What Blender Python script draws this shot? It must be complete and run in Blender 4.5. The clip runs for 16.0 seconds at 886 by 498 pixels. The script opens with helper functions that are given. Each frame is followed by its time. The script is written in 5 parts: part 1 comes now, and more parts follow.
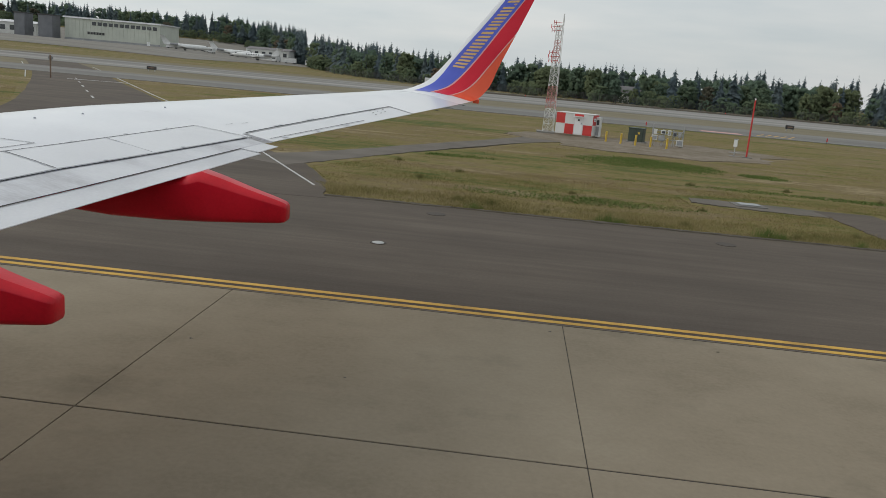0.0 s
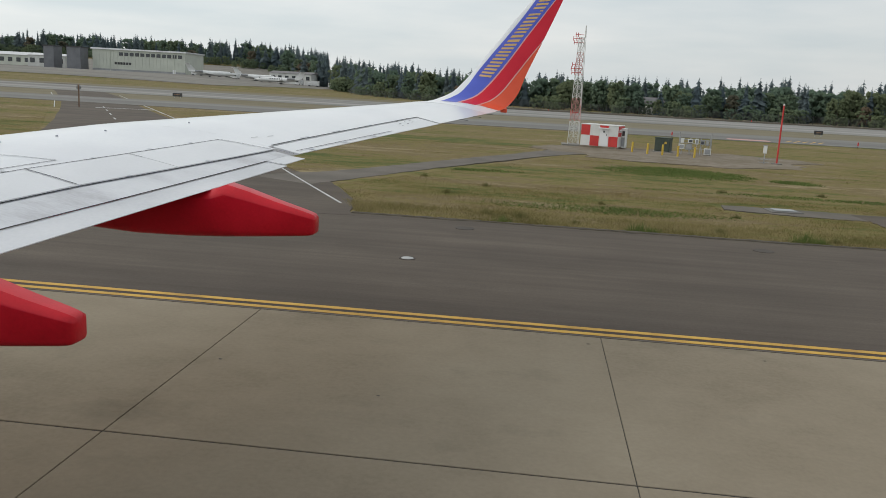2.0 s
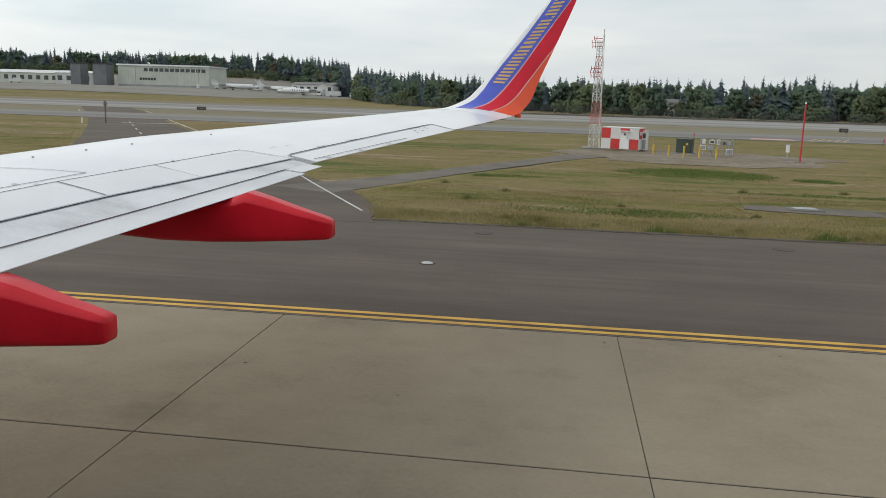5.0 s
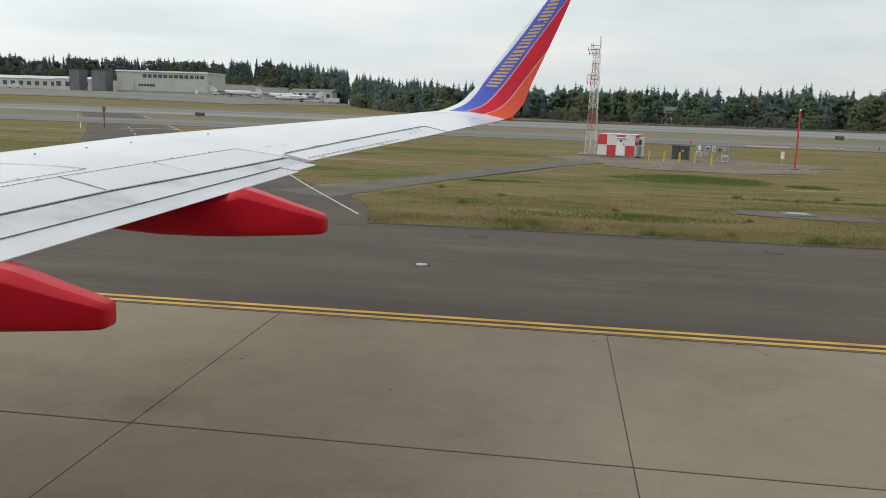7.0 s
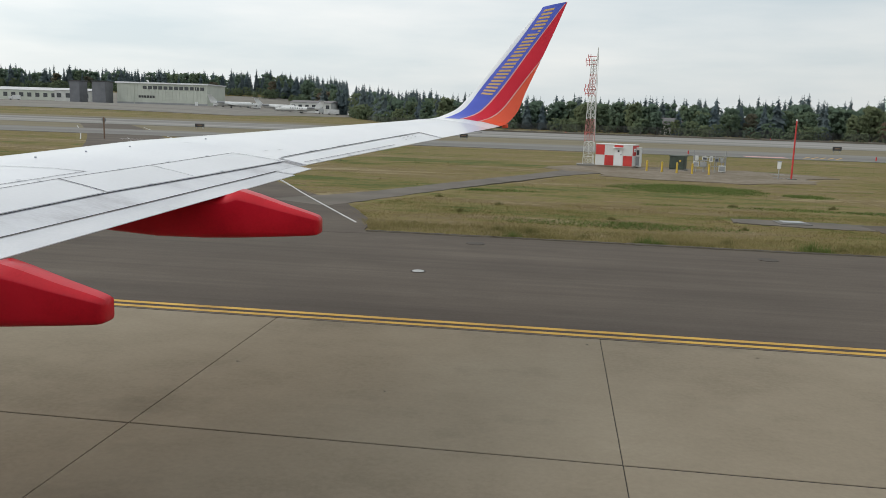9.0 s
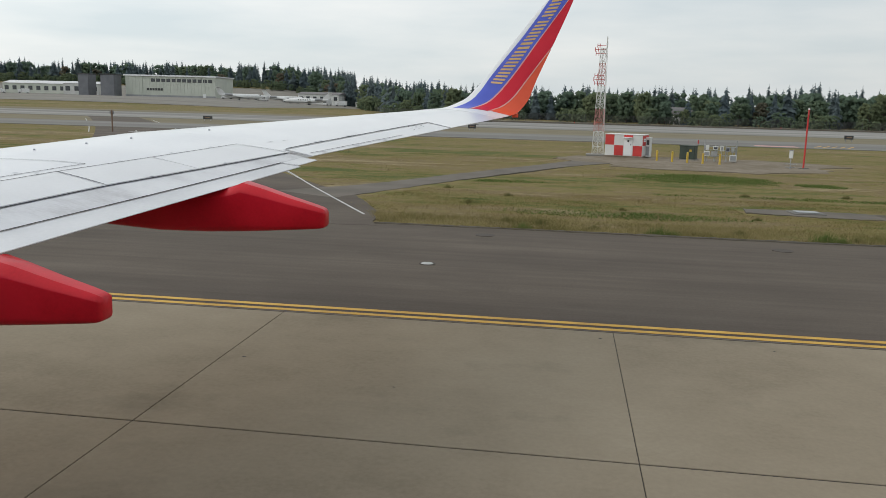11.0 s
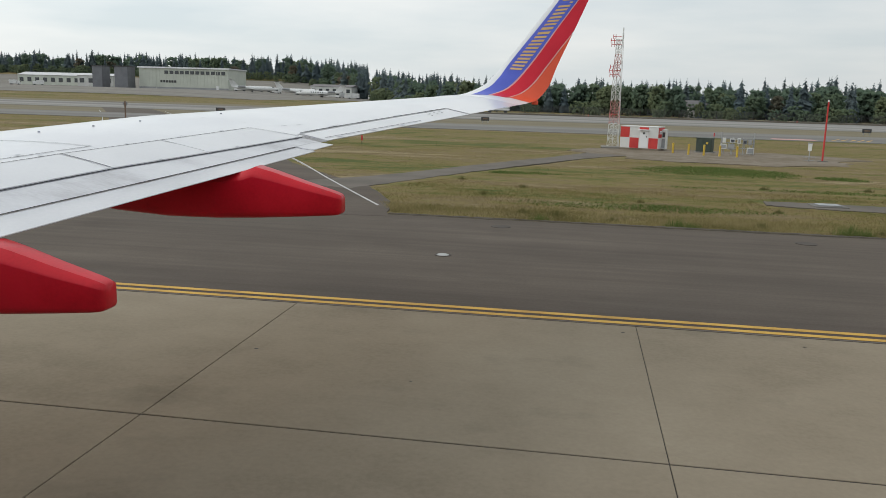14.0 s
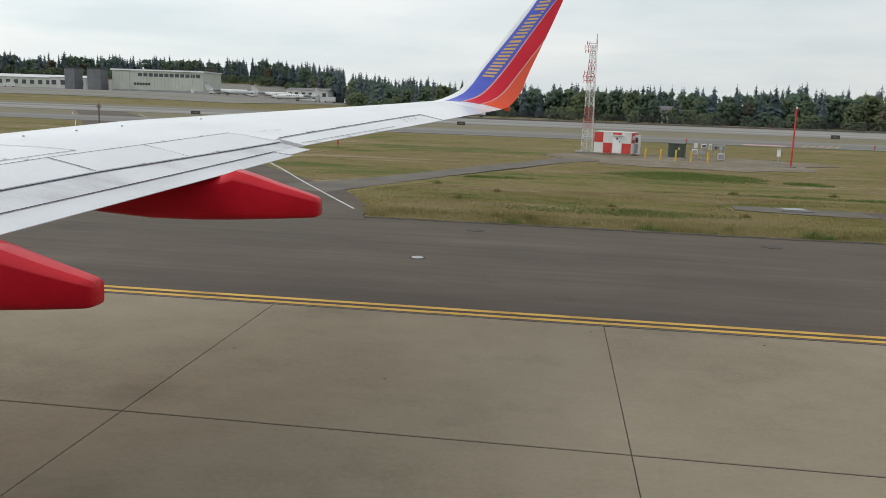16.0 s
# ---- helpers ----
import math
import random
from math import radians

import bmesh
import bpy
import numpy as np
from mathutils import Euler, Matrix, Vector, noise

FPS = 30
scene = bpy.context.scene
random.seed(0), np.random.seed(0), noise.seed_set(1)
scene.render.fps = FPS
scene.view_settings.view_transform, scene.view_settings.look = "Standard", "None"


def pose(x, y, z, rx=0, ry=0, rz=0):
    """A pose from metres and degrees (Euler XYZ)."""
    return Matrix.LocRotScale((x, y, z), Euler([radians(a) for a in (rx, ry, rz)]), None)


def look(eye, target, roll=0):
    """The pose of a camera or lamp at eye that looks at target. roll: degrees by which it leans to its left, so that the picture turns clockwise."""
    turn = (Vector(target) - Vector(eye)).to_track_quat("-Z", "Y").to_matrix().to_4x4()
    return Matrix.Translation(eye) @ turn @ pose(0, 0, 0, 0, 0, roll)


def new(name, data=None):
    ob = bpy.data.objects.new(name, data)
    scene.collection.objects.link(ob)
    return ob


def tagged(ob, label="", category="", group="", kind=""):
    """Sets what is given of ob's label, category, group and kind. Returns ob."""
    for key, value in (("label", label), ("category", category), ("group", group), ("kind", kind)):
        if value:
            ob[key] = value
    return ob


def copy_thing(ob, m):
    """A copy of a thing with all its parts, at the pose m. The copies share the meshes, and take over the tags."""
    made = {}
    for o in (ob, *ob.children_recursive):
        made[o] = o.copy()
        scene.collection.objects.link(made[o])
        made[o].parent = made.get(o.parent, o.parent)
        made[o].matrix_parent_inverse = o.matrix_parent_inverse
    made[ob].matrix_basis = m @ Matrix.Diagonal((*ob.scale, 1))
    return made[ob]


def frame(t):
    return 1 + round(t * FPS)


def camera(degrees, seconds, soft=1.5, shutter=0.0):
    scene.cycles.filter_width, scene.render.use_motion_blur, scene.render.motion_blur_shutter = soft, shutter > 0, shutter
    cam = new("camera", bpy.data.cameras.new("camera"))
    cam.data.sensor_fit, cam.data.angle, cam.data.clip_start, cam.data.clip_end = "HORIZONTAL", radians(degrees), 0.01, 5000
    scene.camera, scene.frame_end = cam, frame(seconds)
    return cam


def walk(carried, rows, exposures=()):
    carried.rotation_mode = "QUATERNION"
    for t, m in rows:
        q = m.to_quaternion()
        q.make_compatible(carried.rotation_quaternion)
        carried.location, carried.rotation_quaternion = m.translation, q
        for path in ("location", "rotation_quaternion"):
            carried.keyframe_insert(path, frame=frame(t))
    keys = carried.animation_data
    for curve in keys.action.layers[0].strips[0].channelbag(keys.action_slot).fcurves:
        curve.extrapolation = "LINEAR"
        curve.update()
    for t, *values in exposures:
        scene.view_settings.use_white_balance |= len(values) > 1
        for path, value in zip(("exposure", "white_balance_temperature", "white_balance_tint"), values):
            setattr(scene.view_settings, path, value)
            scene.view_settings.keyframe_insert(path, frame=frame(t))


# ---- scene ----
cam = camera(57.13, 16.0, soft=0.8)
# the seat by the cabin window; the hand that holds the camera sways
PATH = [
    (0, pose(-0.044, -0.043, 4.011, 77.75, -4.96, 5.20)),
    (0.5, pose(-0.069, 0.039, 3.977, 77.90, -4.57, 5.61)),
    (1, pose(-0.130, 0.241, 3.899, 78.19, -3.76, 6.15)),
    (1.5, pose(-0.122, 0.271, 3.868, 78.70, -3.36, 6.62)),
    (2, pose(-0.151, 0.275, 3.858, 78.88, -3.06, 6.70)),
    (2.5, pose(-0.123, 0.218, 3.867, 79.00, -2.83, 6.88)),
    (3, pose(-0.092, 0.121, 3.850, 79.29, -2.63, 6.80)),
    (3.5, pose(-0.067, 0.028, 3.846, 79.47, -2.57, 6.75)),
    (4, pose(-0.029, -0.045, 3.884, 79.28, -2.57, 7.02)),
    (4.5, pose(-0.021, -0.016, 3.857, 79.29, -2.02, 7.51)),
    (5, pose(0.005, -0.009, 3.863, 79.31, -1.63, 8.17)),
    (7.5, pose(0.166, -0.359, 3.781, 79.98, -1.92, 7.99)),
    (8, pose(0.199, -0.437, 3.764, 80.19, -2.05, 7.97)),
    (8.5, pose(0.221, -0.452, 3.712, 80.51, -1.75, 8.00)),
    (9, pose(0.235, -0.432, 3.719, 80.59, -1.79, 8.02)),
    (11.5, pose(0.175, -0.126, 3.690, 79.74, -1.30, 8.87)),
    (12, pose(0.165, -0.052, 3.689, 79.49, -1.18, 9.19)),
    (12.5, pose(0.116, 0.108, 3.647, 79.18, -1.22, 9.37)),
    (13, pose(0.098, 0.103, 3.617, 79.49, -1.42, 9.51)),
    (13.5, pose(0.045, 0.200, 3.600, 79.58, -1.45, 9.65)),
    (14, pose(0.034, 0.187, 3.576, 79.45, -1.58, 9.44)),
    (14.5, pose(0.054, 0.133, 3.543, 79.85, -1.73, 9.10)),
    (15, pose(0.077, -0.038, 3.563, 79.86, -1.85, 8.33)),
    (15.5, pose(0.117, -0.126, 3.601, 79.63, -1.80, 8.12)),
    (16, pose(0.127, -0.165, 3.612, 79.79, -1.91, 7.80)),
]
walk(cam, PATH, [(0.0, -0.32), (1.5, -0.20), (3.5, -0.09), (5.0, -0.05), (9.0, -0.05), (12.5, -0.13), (16.0, -0.03)])

# ---- world and light: a bright overcast sky ----
world = bpy.data.worlds.new("overcast_sky")
scene.world = world
world.use_nodes = True
wn, wl = world.node_tree.nodes, world.node_tree.links
wn.clear()
SUN_AZ, SUN_EL = radians(-97), radians(38)
sky = wn.new("ShaderNodeTexSky")
sky.sky_type, sky.sun_disc = "NISHITA", False
sky.sun_elevation, sky.sun_rotation = SUN_EL, SUN_AZ
sky.dust_density = 3.0
sky_gain = wn.new("ShaderNodeVectorMath")
sky_gain.operation = "SCALE"
sky_gain.inputs["Scale"].default_value = 0.10
geo = wn.new("ShaderNodeTexCoord")
stretch = wn.new("ShaderNodeMapping")
stretch.inputs["Scale"].default_value = (1.6, 1.6, 9.0)
cloud = wn.new("ShaderNodeTexNoise")
cloud.inputs["Scale"].default_value, cloud.inputs["Detail"].default_value = 2.2, 6.0
ramp = wn.new("ShaderNodeValToRGB")
ramp.color_ramp.elements[0].position, ramp.color_ramp.elements[0].color = 0.32, (0.675, 0.752, 0.785, 1)
ramp.color_ramp.elements[1].position, ramp.color_ramp.elements[1].color = 0.70, (0.905, 0.925, 0.915, 1)
cover = wn.new("ShaderNodeMix")
cover.data_type = "RGBA"
cover.inputs["Factor"].default_value = 0.80
back = wn.new("ShaderNodeBackground")
back.inputs["Strength"].default_value = 1.0
wout = wn.new("ShaderNodeOutputWorld")
wl.new(sky.outputs[0], sky_gain.inputs[0])
wl.new(geo.outputs["Generated"], stretch.inputs["Vector"])
wl.new(stretch.outputs[0], cloud.inputs["Vector"])
wl.new(cloud.outputs["Fac"], ramp.inputs[0])
wl.new(sky_gain.outputs[0], cover.inputs["A"])
wl.new(ramp.outputs[0], cover.inputs["B"])
# the cloud is brighter towards the veiled sun
toward = wn.new("ShaderNodeVectorMath")
toward.operation = "DOT_PRODUCT"
toward.inputs[1].default_value = (math.sin(SUN_AZ) * math.cos(SUN_EL), math.cos(SUN_AZ) * math.cos(SUN_EL), math.sin(SUN_EL))
veil = wn.new("ShaderNodeMapRange")
veil.inputs["From Min"].default_value, veil.inputs["From Max"].default_value = -1.0, 1.0
veil.inputs["To Min"].default_value, veil.inputs["To Max"].default_value = 0.80, 1.46
lit = wn.new("ShaderNodeVectorMath")
lit.operation = "SCALE"
wl.new(geo.outputs["Generated"], toward.inputs[0])
wl.new(toward.outputs["Value"], veil.inputs["Value"])
wl.new(cover.outputs["Result"], lit.inputs[0])
wl.new(veil.outputs["Result"], lit.inputs["Scale"])
wl.new(lit.outputs[0], back.inputs["Color"])
wl.new(back.outputs[0], wout.inputs[0])
sun = new("sun", bpy.data.lights.new("sun", "SUN"))
sun.data.energy, sun.data.angle, sun.data.color = 0.7, radians(30), (1.0, 0.96, 0.90)
sun.matrix_world = look((0, 0, 0), (-math.sin(SUN_AZ) * math.cos(SUN_EL), -math.cos(SUN_AZ) * math.cos(SUN_EL), -math.sin(SUN_EL)))


# ---- materials ----
def mat(name, colors, scale=4.0, rough=0.6, metal=0.0, bump=0.1, bump_scale=60.0, fine=0.25, coat=0.0, stretch=(1, 1, 1), per_object=0.0, per_island=0.0, spec=0.5, detail=5.0):
    """A surface whose colour wanders between two or three tones at a large and a small scale, with a fine relief."""
    m = bpy.data.materials.new(name)
    m.use_nodes = True
    n, l = m.node_tree.nodes, m.node_tree.links
    b = n["Principled BSDF"]
    co = n.new("ShaderNodeNewGeometry")
    mp = n.new("ShaderNodeMapping")
    mp.inputs["Scale"].default_value = stretch
    l.new(co.outputs["Position"], mp.inputs["Vector"])
    big = n.new("ShaderNodeTexNoise")
    big.inputs["Scale"].default_value, big.inputs["Detail"].default_value = 1.0 / scale, detail
    l.new(mp.outputs[0], big.inputs["Vector"])
    small = n.new("ShaderNodeTexNoise")
    small.inputs["Scale"].default_value, small.inputs["Detail"].default_value = bump_scale, 3.0
    l.new(mp.outputs[0], small.inputs["Vector"])
    r = n.new("ShaderNodeValToRGB")
    e = r.color_ramp.elements
    e[0].position, e[1].position = 0.33, 0.67
    e[0].color, e[1].color = (*colors[0], 1), (*colors[-1], 1)
    if len(colors) == 3:
        mid = e.new(0.5)
        mid.color = (*colors[1], 1)
    mixv = n.new("ShaderNodeMath")
    mixv.operation = "MULTIPLY_ADD"
    mixv.inputs[1].default_value = fine
    l.new(small.outputs["Fac"], mixv.inputs[0])
    half = n.new("ShaderNodeMath")
    half.operation = "MULTIPLY_ADD"
    half.inputs[1].default_value, half.inputs[2].default_value = 1.0, -fine * 0.5
    l.new(big.outputs["Fac"], half.inputs[0])
    l.new(half.outputs[0], mixv.inputs[2])
    last = mixv
    for amount, node, out in ((per_object, "ShaderNodeObjectInfo", "Random"), (per_island, "ShaderNodeNewGeometry", "Random Per Island")):
        if amount:
            src = n.new(node)
            a = n.new("ShaderNodeMath")
            a.operation = "MULTIPLY_ADD"
            a.inputs[1].default_value = amount
            l.new(src.outputs[out], a.inputs[0])
            s = n.new("ShaderNodeMath")
            s.operation = "ADD"
            s.inputs[1].default_value = -amount * 0.5
            l.new(last.outputs[0], s.inputs[0])
            l.new(s.outputs[0], a.inputs[2])
            last = a
    l.new(last.outputs[0], r.inputs[0])
    l.new(r.outputs[0], b.inputs["Base Color"])
    b.inputs["Roughness"].default_value, b.inputs["Metallic"].default_value = rough, metal
    b.inputs["Coat Weight"].default_value, b.inputs["Coat Roughness"].default_value = coat, 0.08
    b.inputs["Specular IOR Level"].default_value = spec
    if bump:
        bp = n.new("ShaderNodeBump")
        bp.inputs["Strength"].default_value, bp.inputs["Distance"].default_value = bump, 0.02
        l.new(small.outputs["Fac"], bp.inputs["Height"])
        l.new(bp.outputs[0], b.inputs["Normal"])
    return m


M_AFT = mat("aft_flap_paint", [(0.51, 0.51, 0.522), (0.59, 0.59, 0.598), (0.65, 0.648, 0.652)], 0.9, 0.36, 0.0, 0.03, 30, 0.25, 0.15)
M_WING = mat("wing_paint", [(0.675, 0.675, 0.685), (0.74, 0.74, 0.742), (0.785, 0.78, 0.778)], 1.6, 0.32, 0.0, 0.03, 25, 0.15, 0.3)
M_SPOILER = mat("spoiler_paint", [(0.63, 0.63, 0.636), (0.71, 0.71, 0.712)], 1.3, 0.36, 0.0, 0.03, 30, 0.2, 0.2, per_object=0.3)
M_FLAP = mat("flap_paint", [(0.46, 0.452, 0.462), (0.58, 0.58, 0.592), (0.65, 0.652, 0.66)], 0.7, 0.38, 0.1, 0.04, 30, 0.3, 0.1, stretch=(0.5, 1.6, 1))
M_SEAM = mat("seam_rubber", [(0.012, 0.012, 0.014), (0.035, 0.035, 0.04)], 0.3, 0.8)
M_HINGE = mat("hinge_cover", [(0.42, 0.43, 0.45), (0.55, 0.56, 0.58)], 0.2, 0.4, 0.2)
M_RED = mat("fairing_red", [(0.45, 0.005, 0.013), (0.54, 0.007, 0.017), (0.60, 0.010, 0.022)], 0.5, 0.36, 0.0, 0.03, 40, 0.3, 0.06, spec=0.25)
M_BLUE = mat("winglet_blue", [(0.085, 0.115, 0.50), (0.105, 0.14, 0.58)], 0.6, 0.4, 0, 0.02, 40, 0.2, 0.0, spec=0.3)
M_WRED = mat("winglet_red", [(0.62, 0.014, 0.034), (0.70, 0.020, 0.042)], 0.6, 0.4, 0, 0.02, 40, 0.2, 0.0, spec=0.3)
M_ORANGE = mat("winglet_orange", [(0.78, 0.10, 0.045), (0.85, 0.125, 0.055)], 0.6, 0.4, 0, 0.02, 40, 0.2, 0.0, spec=0.3)
M_PALE = mat("pale_line", [(0.66, 0.30, 0.28), (0.74, 0.38, 0.34)], 0.5, 0.4)
M_WHITE = mat("white_paint", [(0.74, 0.75, 0.76), (0.80, 0.80, 0.80)], 0.8, 0.35, 0, 0.02, 40, 0.2, 0.2)
M_GOLD = mat("gold_paint", [(0.60, 0.38, 0.15), (0.68, 0.44, 0.19)], 0.4, 0.45, 0, 0.02, spec=0.3)

M_JOINT = mat("joint_sealant", [(0.018, 0.015, 0.012), (0.038, 0.032, 0.026)], 0.6, 0.8)
M_PATCH = mat("asphalt_patch", [(0.050, 0.041, 0.032), (0.068, 0.056, 0.044)], 1.0, 0.9, 0, 0.12, 60)
M_ROAD = mat("road_asphalt", [(0.090, 0.076, 0.060), (0.135, 0.115, 0.093)], 2.0, 0.9, 0, 0.12, 20)
M_YELLOW = mat("yellow_marking", [(0.40, 0.225, 0.035), (0.55, 0.315, 0.042), (0.61, 0.36, 0.055)], 0.8, 0.7, 0, 0.2, 50, 0.35)
M_BLACK = mat("black_marking", [(0.034, 0.021, 0.013), (0.060, 0.038, 0.024)], 1.5, 0.8)
M_EDGE = mat("edge_filler", [(0.085, 0.068, 0.055), (0.13, 0.108, 0.09)], 1.5, 0.85)
M_LINE = mat("white_marking", [(0.36, 0.36, 0.35), (0.54, 0.54, 0.52)], 1.0, 0.75)
M_RUNWAY = mat("runway_concrete", [(0.135, 0.128, 0.115), (0.200, 0.190, 0.172), (0.285, 0.272, 0.250)], 16.0, 0.85, 0, 0.2, 10, 0.2, stretch=(0.10, 1.6, 1))
M_TAXI = mat("far_taxiway", [(0.105, 0.098, 0.088), (0.150, 0.142, 0.128), (0.205, 0.195, 0.178)], 14.0, 0.85, 0, 0.2, 10, 0.2, stretch=(0.08, 1.6, 1))


def layered(name, tones, layers, rough=.95, spec=.05, per_island=0.0, per_object=0.0, stain=0.0, bump=.5, deep=.05):
    """A surface whose tone is the sum of several noises (scale, stretch, weight, detail), with darker stains that have a shape of their own."""
    m = bpy.data.materials.new(name)
    m.use_nodes = True
    n, l = m.node_tree.nodes, m.node_tree.links
    b = n["Principled BSDF"]
    co = n.new("ShaderNodeNewGeometry")
    total = None

    def noise_at(scale, stretched, detail):
        mp = n.new("ShaderNodeMapping")
        mp.inputs["Scale"].default_value = stretched
        l.new(co.outputs["Position"], mp.inputs["Vector"])
        tx = n.new("ShaderNodeTexNoise")
        tx.inputs["Scale"].default_value, tx.inputs["Detail"].default_value, tx.inputs["Roughness"].default_value = scale, detail, .62
        l.new(mp.outputs[0], tx.inputs["Vector"])
        return tx.outputs["Fac"]

    def plus(value, weight, shift=0.0):
        nonlocal total
        add = n.new("ShaderNodeMath")
        add.operation = "MULTIPLY_ADD"
        add.inputs[1].default_value = weight
        l.new(value, add.inputs[0])
        if total:
            l.new(total, add.inputs[2])
        else:
            add.inputs[2].default_value = 0.0
        total = add.outputs[0]
        if shift:
            off = n.new("ShaderNodeMath")
            off.operation = "ADD"
            off.inputs[1].default_value = shift
            l.new(total, off.inputs[0])
            total = off.outputs[0]

    for scale, stretched, weight, detail in layers:
        plus(noise_at(scale, stretched, detail), weight)
    relief = total
    if per_island:
        plus(co.outputs["Random Per Island"], per_island, -per_island / 2)
    if per_object:
        plus(n.new("ShaderNodeObjectInfo").outputs["Random"], per_object, -per_object / 2)
    r = n.new("ShaderNodeValToRGB")
    e = r.color_ramp.elements
    e[0].position, e[1].position = tones[0][0], tones[-1][0]
    e[0].color, e[1].color = (*tones[0][1], 1), (*tones[-1][1], 1)
    for at, c in tones[1:-1]:
        e.new(at).color = (*c, 1)
    l.new(total, r.inputs[0])
    colour = r.outputs[0]
    if stain:
        spread = n.new("ShaderNodeMapRange")
        spread.inputs["From Min"].default_value, spread.inputs["From Max"].default_value = .56, .70
        spread.inputs["To Min"].default_value, spread.inputs["To Max"].default_value = 1.0, 1.0 - stain
        l.new(noise_at(.42, (.8, 1, 1), 9), spread.inputs["Value"])
        dim = n.new("ShaderNodeVectorMath")
        dim.operation = "SCALE"
        l.new(colour, dim.inputs[0])
        l.new(spread.outputs["Result"], dim.inputs["Scale"])
        colour = dim.outputs[0]
    l.new(colour, b.inputs["Base Color"])
    b.inputs["Roughness"].default_value, b.inputs["Specular IOR Level"].default_value = rough, spec
    if bump:
        bp = n.new("ShaderNodeBump")
        bp.inputs["Strength"].default_value, bp.inputs["Distance"].default_value = bump, deep
        l.new(relief, bp.inputs["Height"])
        l.new(bp.outputs[0], b.inputs["Normal"])
    return m


def turf(name, gain, per_island=0.0, bump=.5):
    """Dry airfield grass: broad swathes drawn out along the strip, tufts of an arm's length and fine stalks, from olive to straw and bare brown."""
    tones = ((.41, (.078, .096, .032)), (.465, (.140, .124, .047)), (.50, (.186, .148, .068)), (.53, (.142, .110, .058)), (.59, (.245, .198, .116)))
    layers = ((.11, (.30, 1.2, 1), .46, 6), (.75, (.35, 1.1, 1), .34, 8), (4.0, (.6, 1, 1), .20, 6))
    return layered(name, [(at, tuple(c * gain for c in tone)) for at, tone in tones], layers, per_island=per_island, bump=bump)


M_SOIL = turf("turf", 1.12)
M_GRASS = turf("grass_blades", 1.55, .06, 0)
# far dry grass; its paler tan has the haze of the distance mixed in
M_INFIELD = layered("dry_hazed_infield", [(.38, (.158, .138, .090)), (.50, (.198, .174, .120)), (.62, (.228, .204, .148))], ((.05, (.25, 1.6, 1), .6, 6), (.5, (.3, 1, 1), .4, 6)))
M_APRON = layered("apron_concrete", [(.38, (.150, .138, .118)), (.50, (.188, .174, .150)), (.62, (.225, .210, .184))], ((.06, (.25, 1.4, 1), .6, 6), (.6, (.4, 1, 1), .4, 6)), .88, .3, bump=0)
M_CONCRETE = layered("concrete", [(.36, (.188, .154, .109)), (.46, (.238, .197, .142)), (.54, (.264, .221, .161)), (.64, (.300, .255, .188))], ((.16, (1, 1, 1), .62, 6), (1.2, (.8, 1, 1), .20, 9), (14, (1, 1, 1), .18, 4)), .92, .15, per_object=.05, stain=.24, bump=.12, deep=.01)
M_ASPHALT = layered("asphalt_shoulder", [(.36, (.060, .0472, .037)), (.47, (.085, .0675, .0528)), (.54, (.104, .083, .0646)), (.64, (.140, .113, .089))], ((.45, (.07, 1.3, 1), .30, 5), (2.4, (.06, 1.5, 1), .20, 6), (.22, (.7, 1, 1), .34, 8), (16, (1, 1, 1), .16, 4)), .9, .3, stain=.15, bump=.2, deep=.02)
M_STRAW = mat("straw_blades", [(0.17, 0.155, 0.060), (0.26, 0.220, 0.098), (0.34, 0.285, 0.145)], 3.0, 0.9, 0, 0, 3.0, 0.3, per_island=0.25, spec=0.1)
M_WEED = mat("weed_leaves", [(0.100, 0.150, 0.040), (0.160, 0.200, 0.060)], 2.0, 0.85, 0, 0, 3.0, 0.3, per_island=0.25, spec=0.2)
M_REED = mat("weed_stalks", [(0.120, 0.125, 0.045), (0.200, 0.180, 0.075)], 2.0, 0.85, 0, 0, 3.0, 0.3, per_island=0.6, spec=0.2)
M_DIRT = mat("dark_soil", [(0.045, 0.038, 0.028), (0.085, 0.070, 0.048)], 0.4, 0.95, 0, 0.5, 20, 0.5)
M_GRAVEL = layered("gravel", [(.38, (.150, .128, .082)), (.455, (.172, .143, .106)), (.52, (.215, .182, .142)), (.64, (.275, .238, .192))], ((.32, (1, 1, 1), .40, 7), (1.7, (1, 1, 1), .32, 6), (16, (1, 1, 1), .28, 3)), .95, .05, bump=.5, deep=.04)
M_BARK = mat("bark", [(0.055, 0.042, 0.032), (0.11, 0.085, 0.062)], 1.0, 0.9, 0, 0.4, 20)
# distance haze is put into the needle and broad-leaf tones: paler, needles bluish
M_FIR = mat("hazed_conifer_needles", [(0.146, 0.192, 0.214), (0.192, 0.236, 0.240)], 30.0, 0.95, 0, 0, 0.5, 0.3, per_object=0.35, per_island=0.08, spec=0.0)
M_LEAF = mat("hazed_broad_leaves", [(0.158, 0.220, 0.160), (0.178, 0.236, 0.150), (0.208, 0.245, 0.138)], 30.0, 0.95, 0, 0, 0.5, 0.3, per_object=0.45, per_island=0.08, spec=0.0)
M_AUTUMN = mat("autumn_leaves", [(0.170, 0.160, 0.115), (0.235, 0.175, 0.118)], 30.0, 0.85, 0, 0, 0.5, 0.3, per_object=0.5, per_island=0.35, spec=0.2)


